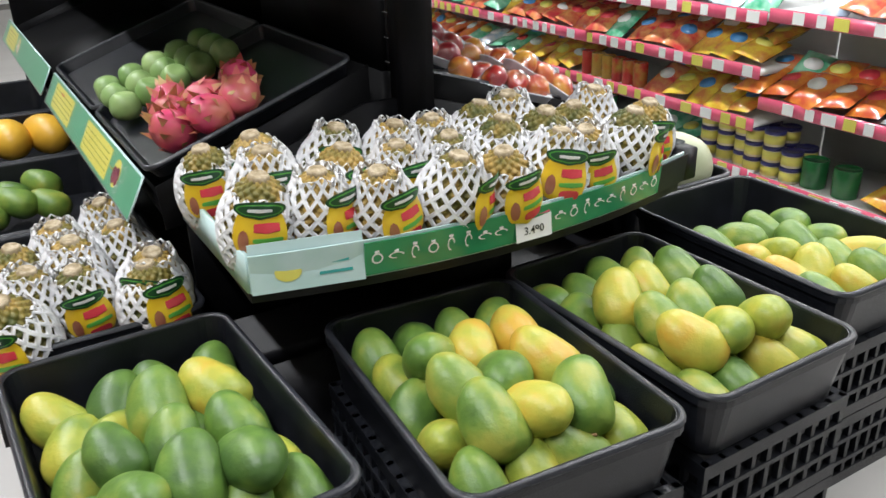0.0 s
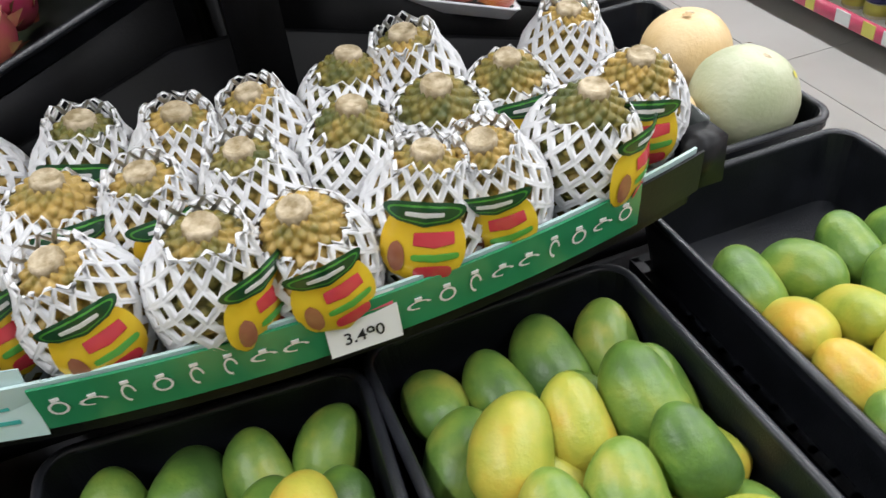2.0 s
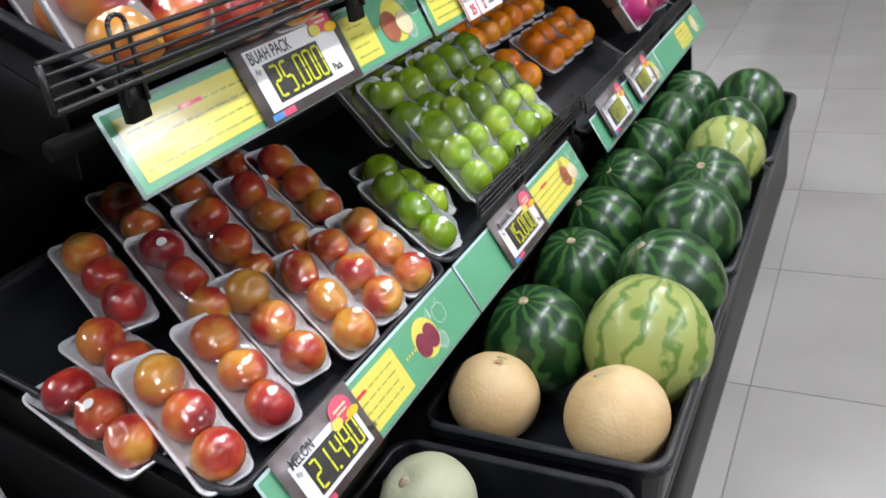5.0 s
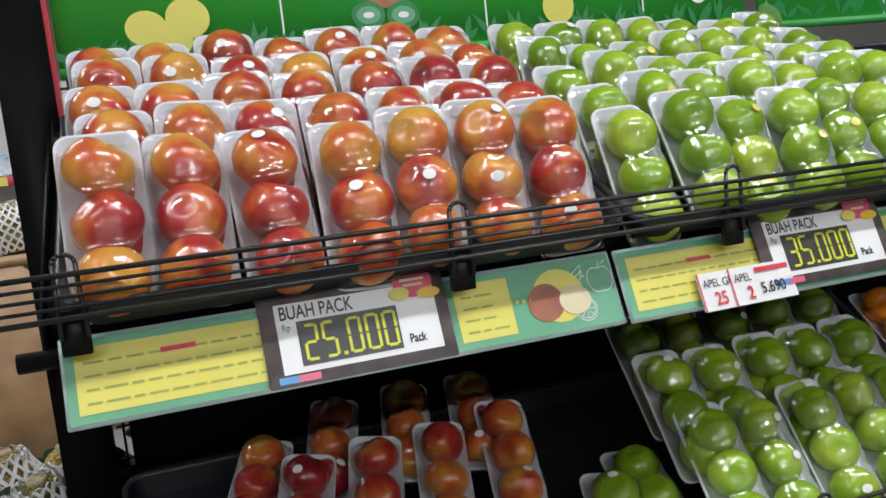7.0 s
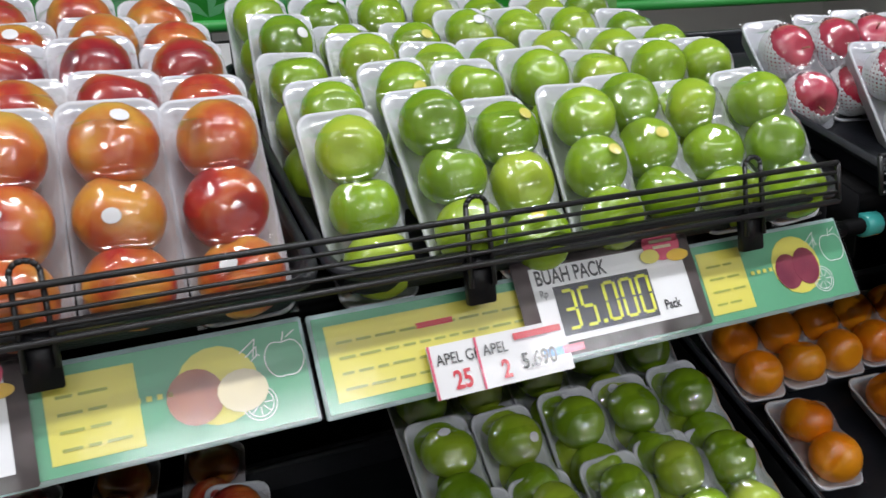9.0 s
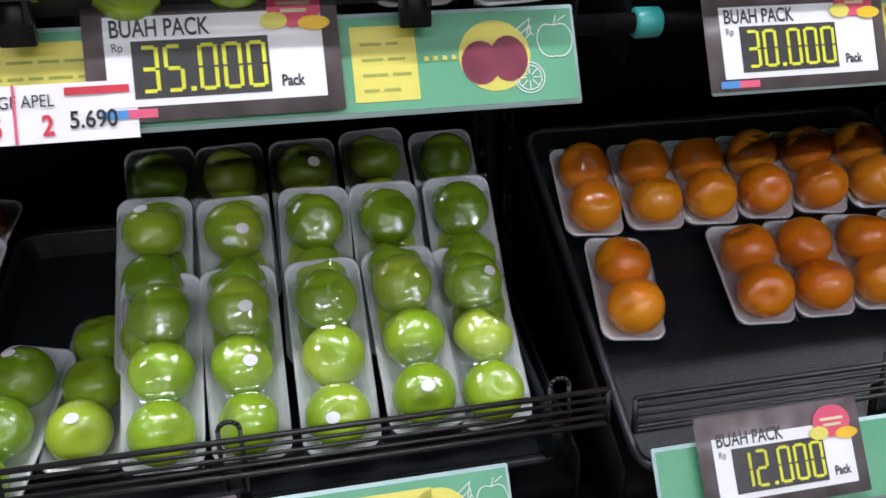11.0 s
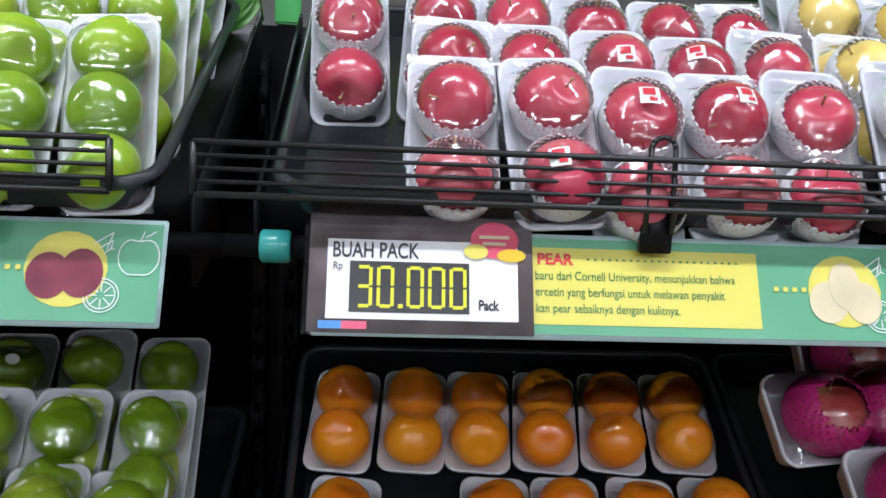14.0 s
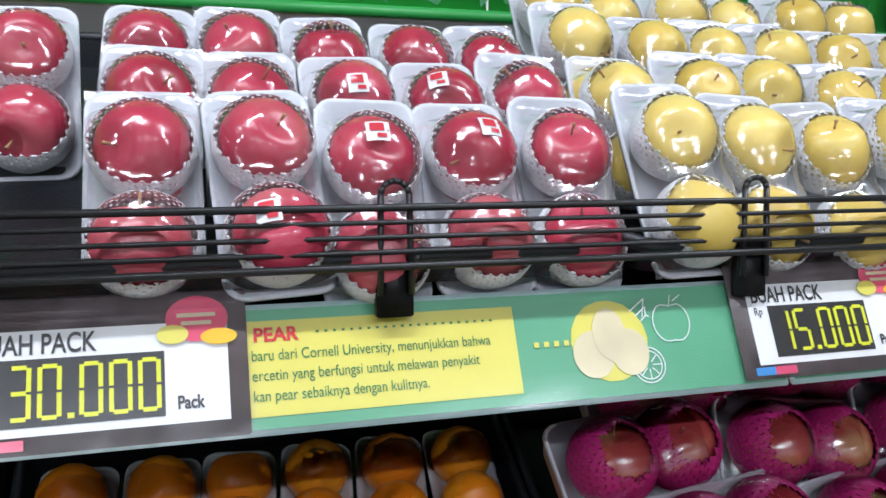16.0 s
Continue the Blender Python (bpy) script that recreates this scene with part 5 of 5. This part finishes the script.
BAG_ME = [mesh_of("bag", pillow(0.13, 0.18, 0.045), m) for m in PACKS]
PATCH_ME = [mesh_of("bag_print", loft(bmesh.new(), [[(0.035 * math.cos(2 * math.pi * k / 16), 0.03 * math.sin(2 * math.pi * k / 16) + 0.01, z) for k in range(16)] for z in (0.010, 0.0265)]), m) for m in (PAPER, PRED, PYELLOW, PBLUE)]
CAN_ME = mesh_of("can", lathe([(0.031, 0), (0.033, 0.003), (0.033, 0.102), (0.031, 0.105), (0.030, 0.103), (0.001, 0.103)], 18), CANRED)
TIN_ME = mesh_of("tin", lathe([(0.036, 0), (0.038, 0.003), (0.038, 0.05)], 18), PCREAM)
LID_ME = mesh_of("lid", lathe([(0.040, 0.046), (0.040, 0.058), (0.037, 0.060), (0.036, 0.057), (0.001, 0.057)], 18), mat("navy_lid", (0.03, 0.03, 0.14), 0.3, None, 10))
LAB_ME = mesh_of("tin_label", lathe([(0.0385, 0.010), (0.0385, 0.042)], 18), PYELLOW)
GCAN_ME = mesh_of("canister", lathe([(0.045, 0), (0.047, 0.004), (0.047, 0.10), (0.045, 0.104), (0.043, 0.102), (0.001, 0.102)], 18), mat("green_canister", (0.02, 0.13, 0.04), 0.25, (0.03, 0.20, 0.06), 12, coat=0.3))


def rack(x, y0, y1, levels, face, seed, label):
    """A white grocery rack; face +1 looks to -X, face -1 looks to +X."""
    rr = random.Random(seed)
    o = thing("grocery_rack", label, "shelf rack")
    d = 0.42 * face
    part("back_panel", box(min(x + d, x + d + 0.02 * face), y0, 0.0, max(x + d, x + d + 0.02 * face), y1, levels[-1] + 0.45), WHITE, o)
    for y in [y0 + 0.9 * k for k in range(int((y1 - y0) / 0.9) + 1)]:
        part("foot", box(min(x + 0.03 * face, x + d), y - 0.012, 0.0, max(x + 0.03 * face, x + d), y + 0.012, 0.055, 0.003), WHITE, o)
    goods = []
    for li, z in enumerate(levels):
        part("shelf", box(min(x, x + d), y0, z - 0.022, max(x, x + d), y1, z), WHITE, o)
        strip = part("price_rail", box(min(x, x - 0.008 * face), y0, z - 0.036, max(x, x - 0.008 * face), y1, z + 0.012, 0.002), PPINK, o, "pink price rail")
        y = y0 + 0.03
        rows_w, rows_y = [], []
        while y < y1 - 0.06:
            l = rr.choice((0.035, 0.045, 0.055))
            (rows_w if rr.random() < 0.75 else rows_y).append((y, l))
            y += l + rr.choice((0.03, 0.05, 0.09))
        for nm, rs, m2 in (("white_tag", rows_w, PAPER), ("yellow_tag", rows_y, PYELLOW)):
            for yy, l in rs:
                a, b2 = x - 0.008 * face, x - 0.0105 * face
                part(nm, box(min(a, b2), yy, z - 0.032, max(a, b2), yy + l, z + 0.008), m2, strip, "", False)
        y = y0 + 0.08
        while y < y1 - 0.08:
            kind = rr.random()
            run = rr.randint(3, 6)
            c = rr.randrange(5)
            if li == 0 and face > 0 and 0.20 < y < 0.62:
                for a in range(3):
                    for e in range(2):
                        for h in range(rr.randint(2, 3)):
                            t = thing("snack_tin", "cream tin with navy lid and yellow label", "tin", "tins on the rack", pose(x + face * (0.06 + 0.085 * e), y + 0.085 * a, z + 0.0605 * h))
                            share("body", TIN_ME, t)
                            share("lid", LID_ME, t)
                            share("tin_label", LAB_ME, t)
                y += 0.30
                continue
            if kind < 0.24 and li > 0:
                for a in range(run):
                    t = thing("drink_can", "red and gold printed drink can", "can", "cans on the rack", pose(x + face * 0.06, y, z, 0, 0, rr.uniform(0, 360)))
                    share("body", CAN_ME, t)
                    y += 0.069
                y += 0.03
            elif kind < 0.30 and li == 0:
                t = thing("canister", "dark green canister with a flat lid", "canister", "canisters on the rack", pose(x + face * 0.09, y + 0.05, z))
                share("body", GCAN_ME, t)
                y += 0.13
            else:
                for a in range(run):
                    for e in range(2 if face > 0 and y < 2.2 else 1):
                        t = thing("snack_bag", "shiny printed snack bag leaning on others", "snack bag", "snack bags on the rack", Matrix.Translation((x + face * (0.085 + 0.10 * e + rr.uniform(-0.01, 0.01)), y, z + 0.055 + 0.035 * e)) @ Matrix.Rotation(face * -math.pi / 2, 4, "Z") @ Euler((rr.uniform(0.25, 0.6), rr.uniform(-0.2, 0.2), rr.uniform(-0.2, 0.2))).to_matrix().to_4x4())
                        share("body", BAG_ME[c if rr.random() < 0.8 else rr.randrange(5)], t)
                        share("bag_print", PATCH_ME[rr.randrange(4)], t)
                    y += 0.115
                y += 0.02
    return o


rack(1.20, 0.455, 4.6, (0.115, 0.31, 0.505, 0.70), 1, 3, "white grocery rack with pink price rails")
rack(1.20, -0.75, 0.445, (0.105, 0.40, 0.715), 1, 9, "white grocery rack section with lower shelf")
rack(-3.3, -0.6, 3.4, (0.55, 0.95, 1.30), -1, 5, "white grocery rack across the far aisle")

# wooden stand with pineapples in the far aisle
o = thing("wooden_stand", "light wooden produce stand in the far aisle", "display stand")
part("top", box(-2.45, -0.95, 1.02, -1.95, -0.18, 1.05, 0.004), WOOD, o)
part("front", box(-2.43, -0.93, 0.0, -1.97, -0.20, 1.02), WOOD, o)
for k in range(8):
    pineapple(-2.08 - 0.13 * (k // 4), -0.28 - 0.14 * (k % 4), 1.052, r4, None, "crownless pineapple in a white foam net on a stand", "pineapples on the wooden stand")

# small things at the end of the upper shelf
def leaf_sprig(x, y, z):
    o = thing("leaf_sprig", "sprig of plastic green leaves hanging by the header", "artificial plant", "", pose(x, y, z))
    for k in range(5):
        bm = bmesh.new()
        n = 6
        a = -1.2 - 0.35 * k
        d = Vector((0.2, math.cos(a), math.sin(a)))
        w = Vector((0.6, -math.sin(a), math.cos(a))) * 0.5
        base = Vector((0, 0.006 * k, -0.022 * k))
        le, ri, mid = [], [], []
        for j in range(n + 1):
            t = j / n
            p = base + d * 0.055 * t + Vector((0, 0, -0.012 * t * t))
            h = 0.017 * math.sin(math.pi * min(1, t * 0.9 + 0.06)) ** 0.8
            le.append(bm.verts.new(p + w * h * 2))
            ri.append(bm.verts.new(p - w * h * 2))
            mid.append(bm.verts.new(p + Vector((0.004, 0, 0))))
        for j in range(n):
            bm.faces.new((le[j], mid[j], mid[j + 1], le[j + 1]))
            bm.faces.new((mid[j], ri[j], ri[j + 1], mid[j + 1]))
        part("leaf", bm, LEAF, o)
    bm = bmesh.new()
    tube(bm, (0, 0, 0.05), (0, 0.03, -0.11), 0.0015)
    part("stem", bm, LEAF, o)


LEAF = mat("plastic_leaf", (0.10, 0.28, 0.05), 0.4, (0.06, 0.20, 0.03), 20)
leaf_sprig(-0.42, 1.225, 1.44)

# ---- floor tiles ----
TILE_ME = mesh_of("tile", box(-0.2985, -0.2985, -0.004, 0.2985, 0.2985, 0.0), TILE, False)
bmt = bmesh.new()
for i in range(-12, 9):
    for j in range(-10, 15):
        cx, cy = 0.70 + 0.6 * i, 0.398 + 0.6 * j
        if not (-7 < cx - 0.3 and cx + 0.3 < 6 and -6 < cy - 0.3 and cy + 0.3 < 9):
            continue
        if -3.2 < cx < 1.5 and -3.0 < cy < 7.0:
            share("tile", TILE_ME, floor, Matrix.Translation((cx, cy, 0)))
        else:
            add_box(bmt, cx - 0.2985, cy - 0.2985, -0.004, cx + 0.2985, cy + 0.2985, 0.0)
rest = part("tile_rest", bmt, TILE, floor, "", False)
rest["kind"] = "stuff"
